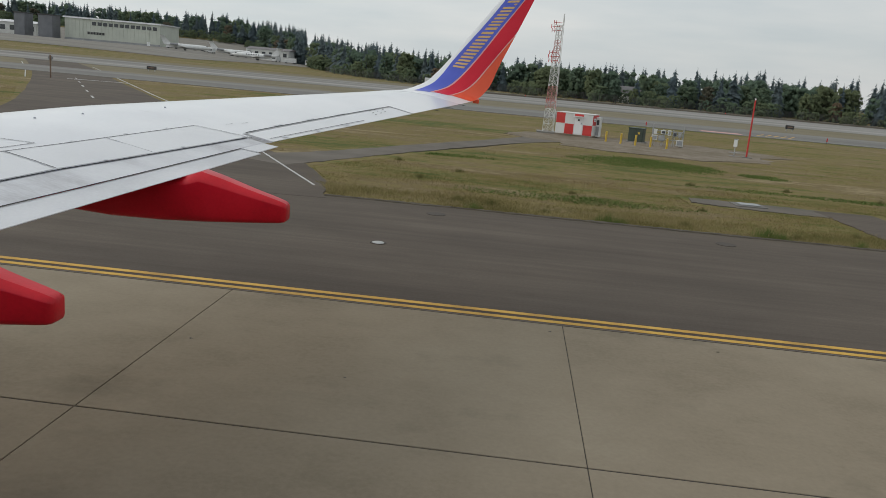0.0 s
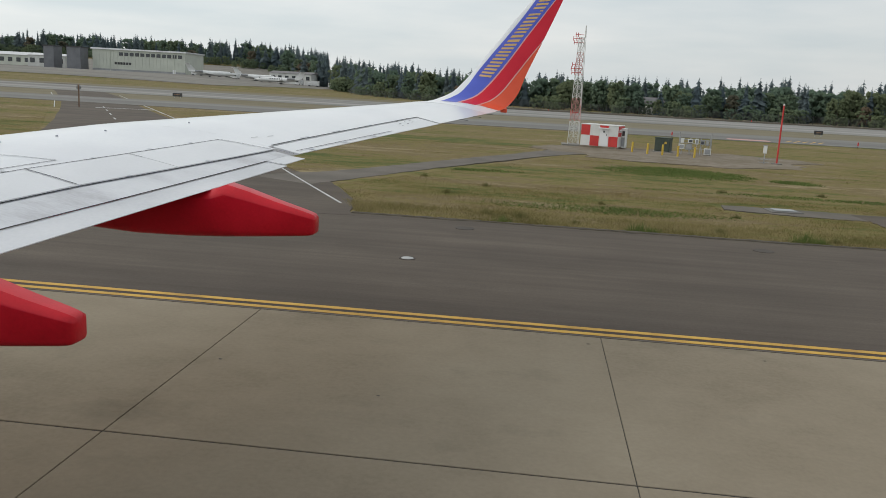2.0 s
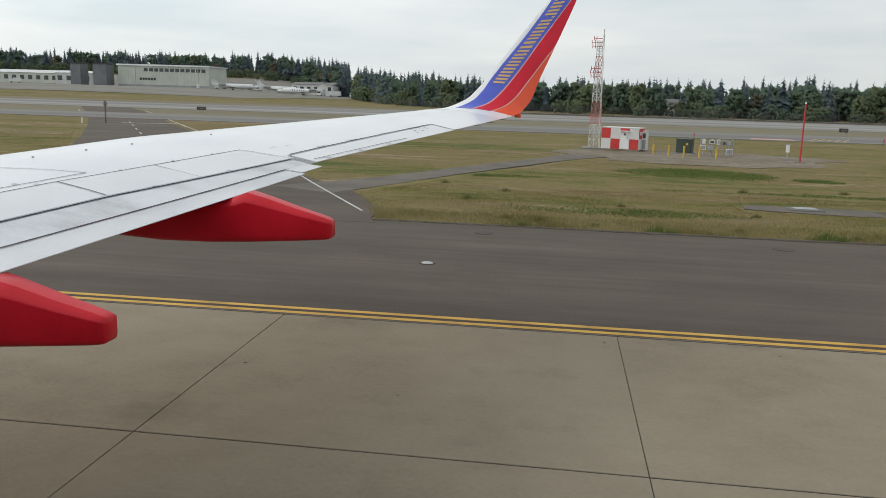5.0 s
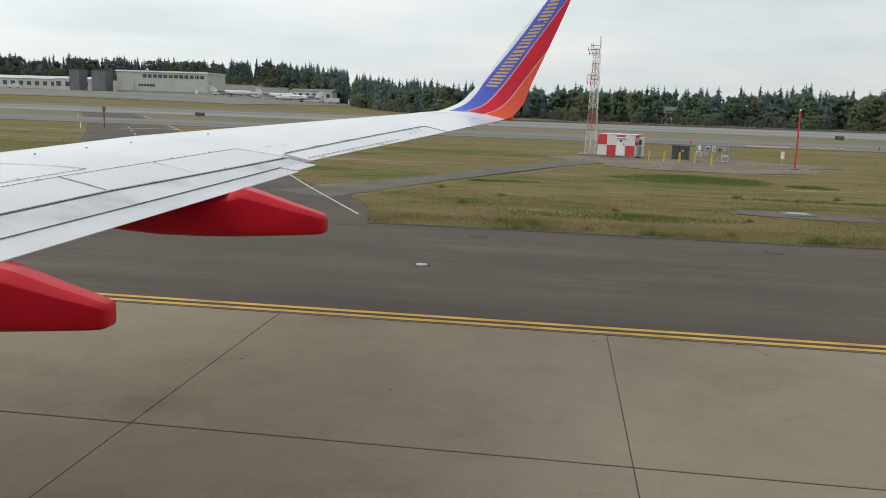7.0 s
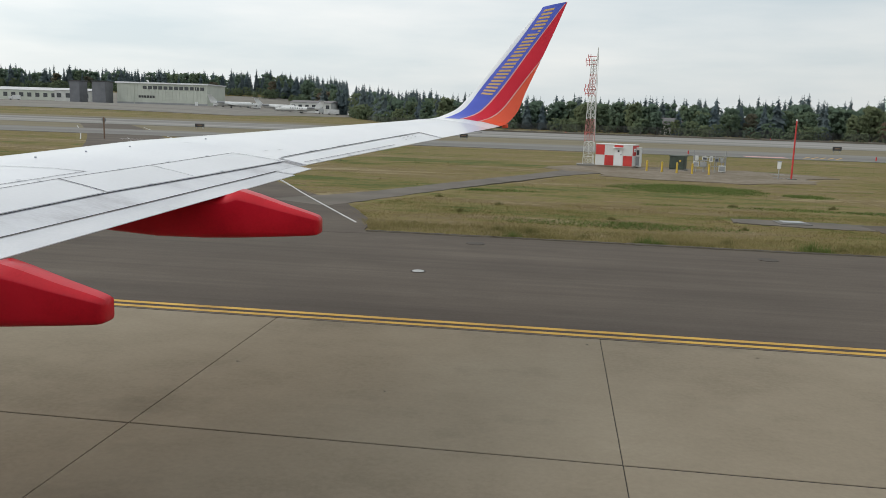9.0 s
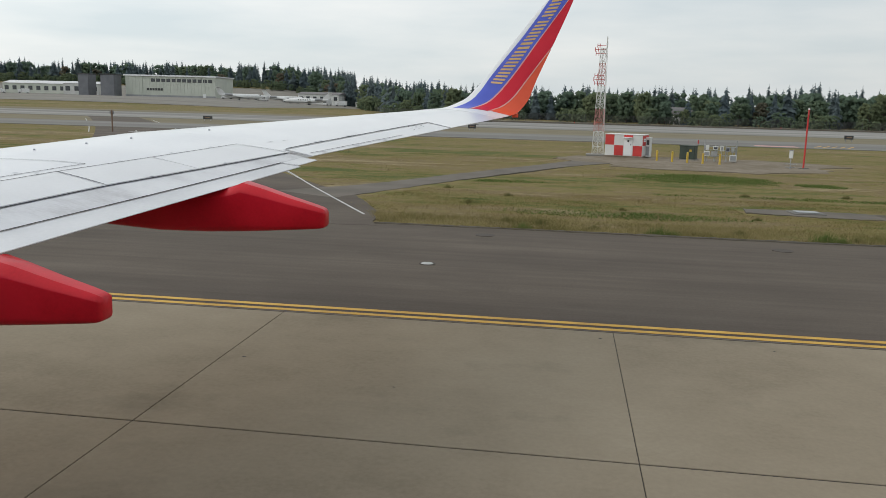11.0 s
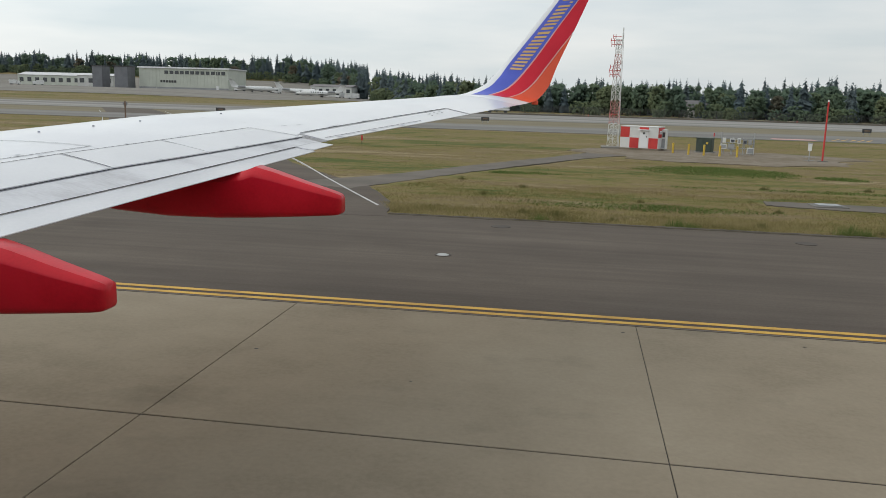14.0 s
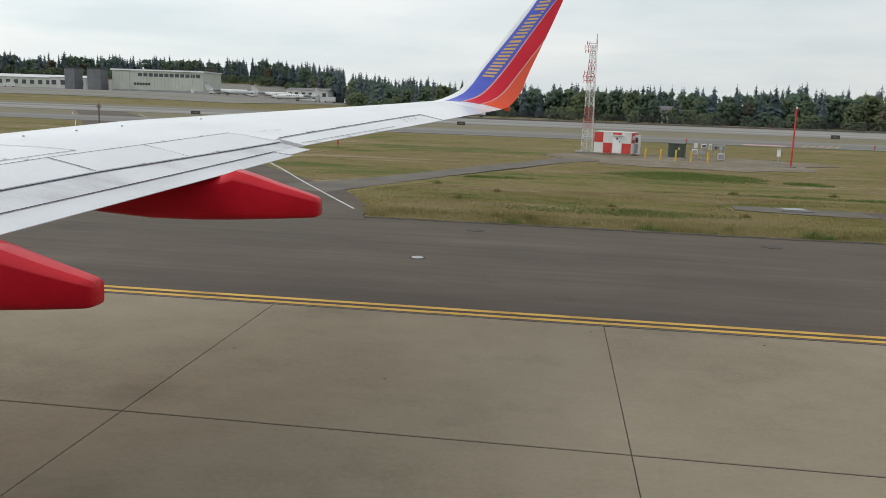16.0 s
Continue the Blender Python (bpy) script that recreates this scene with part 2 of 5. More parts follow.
def leafy(m, share):
    """Leaves let a part of the light through."""
    n, l = m.node_tree.nodes, m.node_tree.links
    b, out = n["Principled BSDF"], n["Material Output"]
    through_leaf = n.new("ShaderNodeBsdfTranslucent")
    l.new(b.inputs["Base Color"].links[0].from_socket, through_leaf.inputs["Color"])
    both = n.new("ShaderNodeMixShader")
    both.inputs["Fac"].default_value = share
    l.new(b.outputs[0], both.inputs[1])
    l.new(through_leaf.outputs[0], both.inputs[2])
    l.new(both.outputs[0], out.inputs["Surface"])


for m in (M_FIR, M_LEAF, M_AUTUMN):
    leafy(m, 0.50)
for m in (M_GRASS, M_STRAW, M_WEED, M_REED):
    leafy(m, 0.45)
M_SIGNRED = mat("red_panel", [(0.48, 0.030, 0.028), (0.58, 0.045, 0.038)], 0.6, 0.55, 0, 0.05, 40)
M_PANEL = mat("white_panel", [(0.60, 0.60, 0.58), (0.70, 0.70, 0.68)], 0.8, 0.6, 0, 0.05, 40)
M_FADED = mat("faded_red", [(0.44, 0.20, 0.18), (0.54, 0.28, 0.25)], 0.8, 0.6)
M_STEEL = mat("galvanised_steel", [(0.30, 0.30, 0.30), (0.44, 0.44, 0.43)], 0.5, 0.5, 0.5)
M_BOLLARD = mat("bollard_yellow", [(0.50, 0.33, 0.04), (0.60, 0.42, 0.06)], 0.4, 0.55)
M_CABINET = mat("green_cabinet", [(0.035, 0.050, 0.038), (0.055, 0.072, 0.055)], 0.6, 0.6)
M_DARKFACE = mat("dark_meter_face", [(0.05, 0.055, 0.07), (0.08, 0.085, 0.10)], 3.0, 0.4)
M_GREY = mat("grey_metal", [(0.26, 0.265, 0.27), (0.33, 0.335, 0.34)], 3.0, 0.5, 0.1, 0.0, 2.0)
M_DARK = mat("dark_metal", [(0.03, 0.03, 0.032), (0.06, 0.06, 0.06)], 0.5, 0.5)
M_HANGAR = mat("hangar_cladding", [(0.47, 0.49, 0.43), (0.55, 0.57, 0.50)], 6.0, 0.7, 0, 0.1, 4)
M_TOWER = mat("tower_cladding", [(0.125, 0.130, 0.145), (0.165, 0.170, 0.185)], 3.0, 0.6, 0, 0.1, 4)
M_ROOF = mat("pale_roof", [(0.50, 0.50, 0.50), (0.60, 0.60, 0.60)], 6.0, 0.6)
M_HOUSE = mat("house_wall", [(0.52, 0.52, 0.50), (0.66, 0.66, 0.63)], 3.0, 0.7, per_object=0.4)
M_HROOF = mat("house_roof", [(0.10, 0.10, 0.11), (0.17, 0.16, 0.16)], 3.0, 0.8, per_object=0.5)
M_TRUCK = mat("truck_paint", [(0.62, 0.62, 0.61), (0.72, 0.72, 0.71)], 1.0, 0.4)
M_RUST = mat("timber_post", [(0.16, 0.10, 0.07), (0.24, 0.16, 0.11)], 0.5, 0.8)


def glass(name, tint):
    m = bpy.data.materials.new(name)
    m.use_nodes = True
    b = m.node_tree.nodes["Principled BSDF"]
    b.inputs["Base Color"].default_value = (*tint, 1)
    b.inputs["Roughness"].default_value, b.inputs["Metallic"].default_value = 0.08, 0.0
    b.inputs["Specular IOR Level"].default_value = 0.8
    return m


M_GLASS = glass("dark_glazing", (0.02, 0.025, 0.03))


# ---- mesh helpers ----
def mesh_object(name, verts, faces, material, parent=None, label="", smooth=False):
    me = bpy.data.meshes.new(name)
    me.from_pydata([tuple(v) for v in verts], [], [tuple(f) for f in faces])
    if smooth:
        me.polygons.foreach_set("use_smooth", [True] * len(me.polygons))
    me.materials.append(material)
    me.update()
    ob = new(name, me)
    if parent:
        ob.parent = parent
    if label:
        tagged(ob, label)
    return ob


def part(name, bm, material, parent=None, label="", smooth=False):
    me = bpy.data.meshes.new(name)
    bm.normal_update()
    for f in bm.faces:
        f.smooth = smooth
    bm.to_mesh(me)
    bm.free()
    me.materials.append(material)
    ob = new(name, me)
    if parent:
        ob.parent = parent
    if label:
        tagged(ob, label)
    return ob


def thing(name, label, category, at=(0, 0, 0), turn=0.0, group="", kind=""):
    ob = new(name)
    ob.matrix_basis = pose(*at, 0, 0, turn)
    return tagged(ob, label, category, group, kind)


def box(bm, x0, x1, y0, y1, z0, z1, bevel=0.0):
    r = bmesh.ops.create_cube(bm, size=1.0, matrix=Matrix.Translation(((x0 + x1) / 2, (y0 + y1) / 2, (z0 + z1) / 2)) @ Matrix.Diagonal((x1 - x0, y1 - y0, z1 - z0, 1)))
    if bevel:
        es = list({e for v in r["verts"] for e in v.link_edges})
        bmesh.ops.bevel(bm, geom=es, offset=bevel, segments=2, affect="EDGES", profile=0.6)
    return bm


def boxed(x0, x1, y0, y1, z0, z1, bevel=0.0):
    return box(bmesh.new(), x0, x1, y0, y1, z0, z1, bevel)


def rod(bm, a, b, r0, r1=None, n=8):
    a, b = Vector(a), Vector(b)
    d = b - a
    q = d.to_track_quat("Z", "Y").to_matrix().to_4x4()
    bmesh.ops.create_cone(bm, cap_ends=True, segments=n, radius1=r0, radius2=r0 if r1 is None else r1, depth=d.length, matrix=Matrix.Translation((a + b) / 2) @ q)
    return bm


def rodded(a, b, r0, r1=None, n=8):
    return rod(bmesh.new(), a, b, r0, r1, n)


def loft(rings, cap=True):
    """Verts and faces of a tube through rings of equally many points."""
    n = len(rings[0])
    verts = [p for ring in rings for p in ring]
    faces = [(i * n + j, i * n + (j + 1) % n, (i + 1) * n + (j + 1) % n, (i + 1) * n + j) for i in range(len(rings) - 1) for j in range(n)]
    if cap:
        faces += [tuple(range(n - 1, -1, -1)), tuple((len(rings) - 1) * n + j for j in range(n))]
    return verts, faces


def smoothstep(a, b, v):
    t = np.clip((v - a) / (b - a), 0, 1)
    return t * t * (3 - 2 * t)


# ---- ground ----
EDGE_Y = 24.45      # where the shoulder meets the turf
LINE_Y = 13.66      # the double yellow line
JOINT_Y = 8.15      # a joint along the taxiway
SLAB = 5.75


def rise(x, y):
    """The land climbs a little towards the far apron and the woods behind it."""
    return 4.0 * smoothstep(60, 200, -x) * smoothstep(230, 400, y) + 9.5 * smoothstep(440, 560, y) * smoothstep(60, 200, -x)


def ground_z(x, y):
    swell = .030 * np.sin(x * .31 + 1.3 * np.sin(y * .21)) * np.cos(y * .27 + x * .05) * smoothstep(26, 34, y) * (1 - smoothstep(80, 95, y))
    return -.030 + rise(x, y) + swell


def make_ground():
    xs = np.unique(np.concatenate([np.linspace(-4500, -600, 14), np.linspace(-600, 400, 101), np.linspace(400, 4500, 14), np.linspace(-60, 60, 61)]))
    ys = np.unique(np.concatenate([np.linspace(-4500, -60, 12), np.linspace(-60, 24.4, 6), np.linspace(24.5, 100, 60), np.linspace(100, 700, 61), np.linspace(700, 4500, 12)]))
    X, Y = np.meshgrid(xs, ys)
    Z = ground_z(X, Y)
    n, m = X.shape
    verts = np.stack([X, Y, Z], -1).reshape(-1, 3)
    faces = [(i * m + j, i * m + j + 1, (i + 1) * m + j + 1, (i + 1) * m + j) for i in range(n - 1) for j in range(m - 1)]
    ob = mesh_object("ground", verts, faces, M_SOIL, smooth=True)
    tagged(ob, "dry olive and straw coloured airfield turf", "ground", kind="structure")


make_ground()


def strip(name, x0, x1, y0, y1, z, material, label, category, kind="structure", skew=0.0):
    """A long paved strip, a thin slab with its top at z."""
    steps = 40
    verts, faces = [], []
    for i in range(steps + 1):
        x = x0 + (x1 - x0) * i / steps
        for y, zz in ((y0 + skew * x, z), (y1 + skew * x, z), (y1 + skew * x, z - 0.08), (y0 + skew * x, z - 0.08)):
            verts.append((x, y, zz + float(rise(np.array(x), np.array(y)))))
    for i in range(steps):
        a, b = i * 4, i * 4 + 4
        faces += [(a, b, b + 1, a + 1), (a + 1, b + 1, b + 2, a + 2), (a, a + 3, b + 3, b)]
    ob = mesh_object(name, verts, faces, material)
    return tagged(ob, label, category, kind=kind)


strip("shoulder", -420, 420, LINE_Y - 0.29, EDGE_Y, 0.0, M_ASPHALT, "dark streaked asphalt shoulder beside the taxiway", "pavement")
strip("taxiway_far", -900, 900, 94.5, 114, 0.03, M_TAXI, "grey weathered far taxiway across the turf", "taxiway", skew=-0.004)
strip("infield", -900, 900, 114.2, 141.8, 0.0, M_INFIELD, "dry grass between the taxiway and the runway, coloured pale for haze", "grass", skew=-0.004)
strip("infield", -900, 900, 196.2, 226, 0.0, M_INFIELD, "dry grass beyond the runway, coloured pale for haze", "grass", skew=-0.004)
strip("runway", -900, 900, 142, 196, 0.03, M_RUNWAY, "pale worn concrete runway in the distance", "runway", skew=-0.004)
strip("marking_bed", -420, 420, LINE_Y - 0.27, LINE_Y + 0.23, 0.004, M_BLACK, "black painted bed beneath the yellow lines", "marking")
strip("yellow_line", -420, 420, LINE_Y - 0.24, LINE_Y - 0.105, 0.008, M_YELLOW, "worn yellow edge line on the taxiway", "marking")
strip("yellow_line", -420, 420, LINE_Y + 0.05, LINE_Y + 0.19, 0.008, M_YELLOW, "worn yellow edge line on the taxiway", "marking")
def turf_edge(x0, x1):
    """A ragged lip of soil where the turf overhangs the asphalt."""
    g = random.Random(int(x0))
    n = min(int((x1 - x0) / .16), 900)
    verts, faces, wander = [], [], 0.0
    for i in range(n + 1):
        x = x0 + (x1 - x0) * i / n
        wander = .8 * wander + g.gauss(0, .022)
        bite = -.10 * max(0, g.random() - .86) / .14
        verts += [(x, EDGE_Y - .07 + wander + bite, .003), (x, EDGE_Y - .03 + wander + bite * .6, .022 + g.uniform(0, .018)), (x, EDGE_Y + .12 + g.gauss(0, .03), .026 + g.uniform(0, .012)), (x, EDGE_Y + .24, -.03)]
    for i in range(n):
        a, b = 4 * i, 4 * i + 4
        faces += [(a + k, b + k, b + k + 1, a + k + 1) for k in range(3)]
    ob = mesh_object("turf_edge", verts, faces, M_DIRT)
    tagged(ob, "dark crumbling soil edge where the turf meets the asphalt", "soil", kind="structure")


for x0, x1 in ((-420, -60), (-60, -20.8), (-5.6, 11.9), (14.9, 60), (60, 420)):
    turf_edge(x0, x1)
strip("edge_filler", -420, 420, LINE_Y - 0.33, LINE_Y - 0.27, 0.004, M_EDGE, "grey filler strip along the concrete edge", "joint")


def ribbon(name, pts, widths, z, material, label, category, kind="structure", n=40):
    """A flat path of changing width along a smooth line."""
    P, W = np.array(pts, float), np.array(widths, float)
    t = np.linspace(0, len(P) - 1, n)
    k = np.arange(len(P))

    def curve(v):
        out = np.empty(n)
        for i, tt in enumerate(t):
            j = min(int(tt), len(P) - 2)
            f = tt - j
            p0, p1, p2, p3 = v[max(j - 1, 0)], v[j], v[j + 1], v[min(j + 2, len(P) - 1)]
            out[i] = 0.5 * (2 * p1 + (p2 - p0) * f + (2 * p0 - 5 * p1 + 4 * p2 - p3) * f * f + (3 * p1 - p0 - 3 * p2 + p3) * f ** 3)
        return out
    x, y, w = curve(P[:, 0]), curve(P[:, 1]), curve(W)
    dx, dy = np.gradient(x), np.gradient(y)
    l = np.hypot(dx, dy)
    nx, ny = -dy / l, dx / l
    verts, faces = [], []
    for i in range(n):
        zz = z + float(rise(x[i], y[i]))
        jag = 0.10 * math.sin(i * 2.7) + 0.08 * math.sin(i * 5.1 + 1)
        a = w[i] / 2 + jag * (0.5 if w[i] > 1 else 0)
        verts += [(x[i] + nx[i] * a, y[i] + ny[i] * a, zz), (x[i] - nx[i] * a, y[i] - ny[i] * a, zz), (x[i] - nx[i] * a, y[i] - ny[i] * a, zz - 0.09), (x[i] + nx[i] * a, y[i] + ny[i] * a, zz - 0.09)]
    for i in range(n - 1):
        a, b = 4 * i, 4 * i + 4
        faces += [(a, a + 1, b + 1, b), (a + 1, a + 2, b + 2, b + 1), (a + 3, a, b, b + 3)]
    faces += [(0, 3, 2, 1), (4 * n - 4, 4 * n - 3, 4 * n - 2, 4 * n - 1)]
    ob = mesh_object(name, verts, faces, material)
    return tagged(ob, label, category, kind=kind)


# the drive that leaves the shoulder for the equipment pad
ribbon("access_drive", [(-10.2, 31.5), (-8.2, 35.2), (-6.6, 39.0), (-4.0, 45.3), (.1, 54.5), (3.2, 60.5)], [3.4, 2.4, 2.0, 2.0, 2.2, 4.0], 0.006, M_ROAD, "grey asphalt access drive through the grass", "road")
# a short asphalt stub with a small pad beside it
ribbon("asphalt_stub", [(13.45, 23.9), (13.4, 27), (13.2, 30), (13.0, 32.6)], [3.3, 2.6, 2.4, 2.3], 0.004, M_ASPHALT, "short grey asphalt stub running into the turf", "pavement", n=24)
ribbon("asphalt_pad", [(12.0, 31.7), (9.7, 31.9), (7.1, 32.2)], [1.8, 1.9, 1.3], 0.003, M_ROAD, "small cracked asphalt pad in the turf", "pavement", n=20)
# the service road that forks off behind the wing
ribbon("service_road", [(-13.5, 23.2), (-13.9, 26.2), (-15.2, 29), (-18.9, 36), (-26.0, 50), (-44, 80), (-72, 125), (-125, 205)], [16.2, 15.2, 14.8, 12.8, 10.4, 8.5, 8.5, 8.5], 0.005, M_ASPHALT, "dark asphalt service road forking off the shoulder", "road")
ribbon("white_line", [(-6.4, 26.3), (-10.4, 33.8), (-17.2, 46.6), (-29.5, 66), (-40, 83), (-68, 128)], [0.08] * 6, 0.018, M_LINE, "white edge line of the service road", "marking")
ribbon("white_line", [(-49, 79), (-62, 100), (-78, 125)], [0.10] * 3, 0.018, M_LINE, "white edge line of the service road", "marking")

for k in range(5):
    x0, y0 = -30.5 - 3.9 * k, 57.5 + 6.5 * k
    ribbon("white_dash", [(x0, y0), (x0 - 1.3, y0 + 2.1)], [.14, .14], .016, M_LINE, "short white centre dash on the service road", "marking", n=4)
ribbon("stop_bar", [(-41.0, 84.6), (-46.5, 82.4)], [.45, .45], .016, M_LINE, "worn white stop bar across the service road", "marking", n=6)

# ---- the aircraft's wing ----
U_KNOTS = [0, .1, .2, .3, .4, .5, .6, .7, .8, .9, .96, 1]
H_UPPER = [0, .020, .040, .057, .069, .075, .0755, .072, .064, .047, .029, .003]
H_LOWER = [-.003, .004, .008, .006, -.001, -.010, -.019, -.027, -.032, -.031, -.022, .003]
TIP_Y = 15.6


def w_z(y):
    return 3.54 - .075 * (TIP_Y - y) if y > 9.3 else 3.0675 - .115 * (9.3 - y)


def w_te(y):
    return -.79 - .315 * (TIP_Y - max(y, 4.2))


def w_le(y):
    return -.79 - 1.6 - .531 * (TIP_Y - y)


def w_chord(y):
    return w_te(y) - w_le(y)


def wing_at(y, u, upper=True, lift=0.0):
    """A point of the wing's skin: spanwise place y, and u from the trailing edge (0) to the leading edge (1)."""
    c = w_chord(y)
    h = np.interp(u, U_KNOTS, H_UPPER if upper else H_LOWER) if u >= 0 else .12 * u
    return Vector((w_te(y) - u * c, y, w_z(y) + c * h + lift))


def u_flap(y):
    return float(np.interp(y, [5.85, 6.83, 9.11], [.142, .137, .078]))


def u_aileron(y):
    return float(np.interp(y, [9.25, 12.89], [.109, .166]))


def u_gap(y):
    return float(np.interp(y, [4.3, 6.77, 8.83], [.040, .024, .012]))


def skin_ring(y, u0):
    us = [u0 + (1 - u0) * (0.5 - 0.5 * math.cos(math.pi * i / 22)) for i in range(23)]
    return [wing_at(y, u) for u in us] + [wing_at(y, u, False) for u in reversed(us[1:-1] if u0 == 0 else us[:-1])]


wing = thing("aircraft_wing", "glossy light grey airliner wing with red fairings and striped winglet", "aircraft wing", (-6, 1, 0))
wing_inv = Matrix.Translation((6, -1, 0))


def wing_part(name, verts, faces, material, label="", smooth=True, parent=None):
    ob = mesh_object(name, verts, faces, material, parent or wing, label, smooth)
    if parent is None:
        ob.matrix_parent_inverse = wing_inv
    return ob


def spans(a, b, n):
    return [a + (b - a) * i / n for i in range(n + 1)]


for ya, yb, n, cut in ((-0.75, 9.17, 30, u_flap), (9.17, 12.90, 14, u_aileron), (12.90, 14.8, 8, lambda y: 0.0)):
    v, f = loft([skin_ring(y, cut(y)) for y in spans(ya, yb, n)])
    skin = wing_part("wing_skin", v, f, M_WING, "smooth light grey upper skin")
    skin.modifiers.new("edges", "EDGE_SPLIT").split_angle = radians(35)


# the side of the cabin that the camera looks out from, a curved shell
rings = []
for x, k in ((-18, .86), (-15, .97), (-12, 1), (-4, 1), (4, 1), (8, .97), (11, .90)):
    arc = [radians(-100 + 200 * a / 24) for a in range(25)]
    rings.append([(x, -2.52 + 1.88 * k * math.cos(a), 3.42 + 2.0 * k * math.sin(a)) for a in arc] + [(x, -2.52 + 1.80 * k * math.cos(a), 3.42 + 1.92 * k * math.sin(a)) for a in reversed(arc)])
v, f = loft(rings)
tagged(mesh_object("fuselage_wall", v, f, M_BLUE, smooth=True), "plain blue painted fuselage side behind the wing root", "fuselage", kind="structure")


def slat_ring(y, u_front, u_back, drop, thick):
    """A trailing-edge surface: upper face from u_front back to u_back, lowered by drop, with a rounded nose."""
    us = [u_front + (u_back - u_front) * i / 8 for i in range(9)]
    up = [wing_at(y, u, True, -drop) for u in us]
    low = []
    for i, u in enumerate(us):
        p = wing_at(y, u, True, -drop)
        p.z -= thick * (1 - i / 8) ** 0.8 * (0.6 if i == 0 else 1.0) + 0.006
        low.append(p)
    return up + low[::-1]


def control_surface(name, y0, y1, front, back, drop, thick, material, label, n=14):
    v, f = loft([slat_ring(y, front(y), back(y), drop, thick) for y in spans(y0, y1, n)])
    ob = wing_part(name, v, f, material, label)
    ob.modifiers.new("edges", "EDGE_SPLIT").split_angle = radians(35)
    return ob


control_surface("outboard_flap", 4.25, 9.12, lambda y: u_flap(y) - .003, lambda y: u_gap(y) + .004, .010, .13, M_FLAP, "grey smudged flap segment")
control_surface("aft_flap", 4.25, 8.72, lambda y: u_gap(y), lambda y: -.060, .012, .07, M_AFT, "pale narrow aft flap segment")
control_surface("flap_end_cap", 8.735, 9.12, lambda y: .0175, lambda y: -.045, .012, .06, M_AFT, "short grey outer end of the flap")
aileron = control_surface("aileron", 9.24, 12.85, lambda y: u_aileron(y) - .006, lambda y: 0.0, .003, .11, M_SPOILER, "pale grey aileron")
control_surface("inboard_flap", -0.75, 4.2, lambda y: .10, lambda y: -.03, .02, .13, M_FLAP, "grey inboard flap segment", 6)


def plate(name, corners, lift, material, label="", rows=6):
    """A thin panel on the skin, between four (y, u) corners: inner front, outer front, outer back, inner back."""
    a, b, c, d = corners
    top = []
    for i in range(rows + 1):
        s = i / rows
        for j in range(rows + 1):
            t = j / rows
            y = (a[0] * (1 - t) + b[0] * t) * (1 - s) + (d[0] * (1 - t) + c[0] * t) * s
            u = (a[1] * (1 - t) + b[1] * t) * (1 - s) + (d[1] * (1 - t) + c[1] * t) * s
            top.append(wing_at(y, u, True, lift))
    k = rows + 1
    verts = top + [p - Vector((0, 0, lift + 0.01)) for p in top]
    o = k * k
    faces = [(i * k + j, i * k + j + 1, (i + 1) * k + j + 1, (i + 1) * k + j) for i in range(rows) for j in range(rows)]
    rim = [j for j in range(k)] + [i * k + rows for i in range(1, k)] + [rows * k + j for j in range(rows - 1, -1, -1)] + [i * k for i in range(rows - 1, 0, -1)]
    faces += [(p, q, q + o, p + o) for p, q in zip(rim, rim[1:] + rim[:1])]
    ob = wing_part(name, verts, faces, material, label)
    ob.modifiers.new("edges", "EDGE_SPLIT").split_angle = radians(35)
    return ob


def u_hinge(y):
    return float(np.interp(y, [4.5, 6.87, 8.97], [.290, .285, .246]))


for y0, y1, y2, y3 in ((4.40, 5.58, 5.56, 4.40), (5.60, 6.855, 6.815, 5.58), (6.885, 7.85, 7.84, 6.845), (7.87, 8.955, 9.085, 7.86)):
    plate("spoiler", [(y0, u_hinge(y0)), (y1, u_hinge(y1)), (y2, u_flap(y2) + .001), (y3, u_flap(y3) + .001)], .004, M_SPOILER)


def seam(points, width=0.02, lift=0.004, name="panel_seam", material=M_SEAM, steps=12):
    """A narrow dark joint along (y, u) points on the skin."""
    pts = []
    for (y0, u0), (y1, u1) in zip(points, points[1:]):
        pts += [wing_at(y0 + (y1 - y0) * i / steps, u0 + (u1 - u0) * i / steps, True, lift) for i in range(steps + 1)]
    verts, faces = [], []
    for i, p in enumerate(pts):
        d = (pts[min(i + 1, len(pts) - 1)] - pts[max(i - 1, 0)])
        side = Vector((-d.y, d.x, 0)).normalized() * width * .62
        slope = 0.16
        l, r = p + side, p - side
        l.z += -side.x * slope
        r.z += side.x * slope
        verts += [l, r]
    faces = [(2 * i, 2 * i + 1, 2 * i + 3, 2 * i + 2) for i in range(len(pts) - 1)]
    return wing_part(name, verts, faces, material)


seam([(4.4, .296), (6.87, .290), (8.98, .251)], 0.0083)
seam([(8.98, .251), (9.13, .07)], 0.0097, .006)
seam([(9.13, .07), (9.17, .0)], 0.0097, .006)
seam([(4.4, u_flap(4.4) - .002), (5.85, u_flap(5.85) - .002), (6.83, u_flap(6.83) - .002), (9.11, u_flap(9.11) - .002)], 0.0135, -.004)
seam([(4.4, u_gap(4.4)), (6.77, u_gap(6.77)), (8.72, u_gap(8.72))], 0.0120, -.005)
seam([(8.725, .012), (8.735, -.058)], 0.0097, -.004)
seam([(6.872, .288), (6.832, .139)], 0.0112, .010)
seam([(7.86, .266), (7.853, .222)], 0.0053, .010)
seam([(5.5, .330), (6.46, .321), (7.26, .315), (7.05, .508), (6.6, .60)], 0.0067)
seam([(9.25, .113), (12.89, .170)], 0.0120)
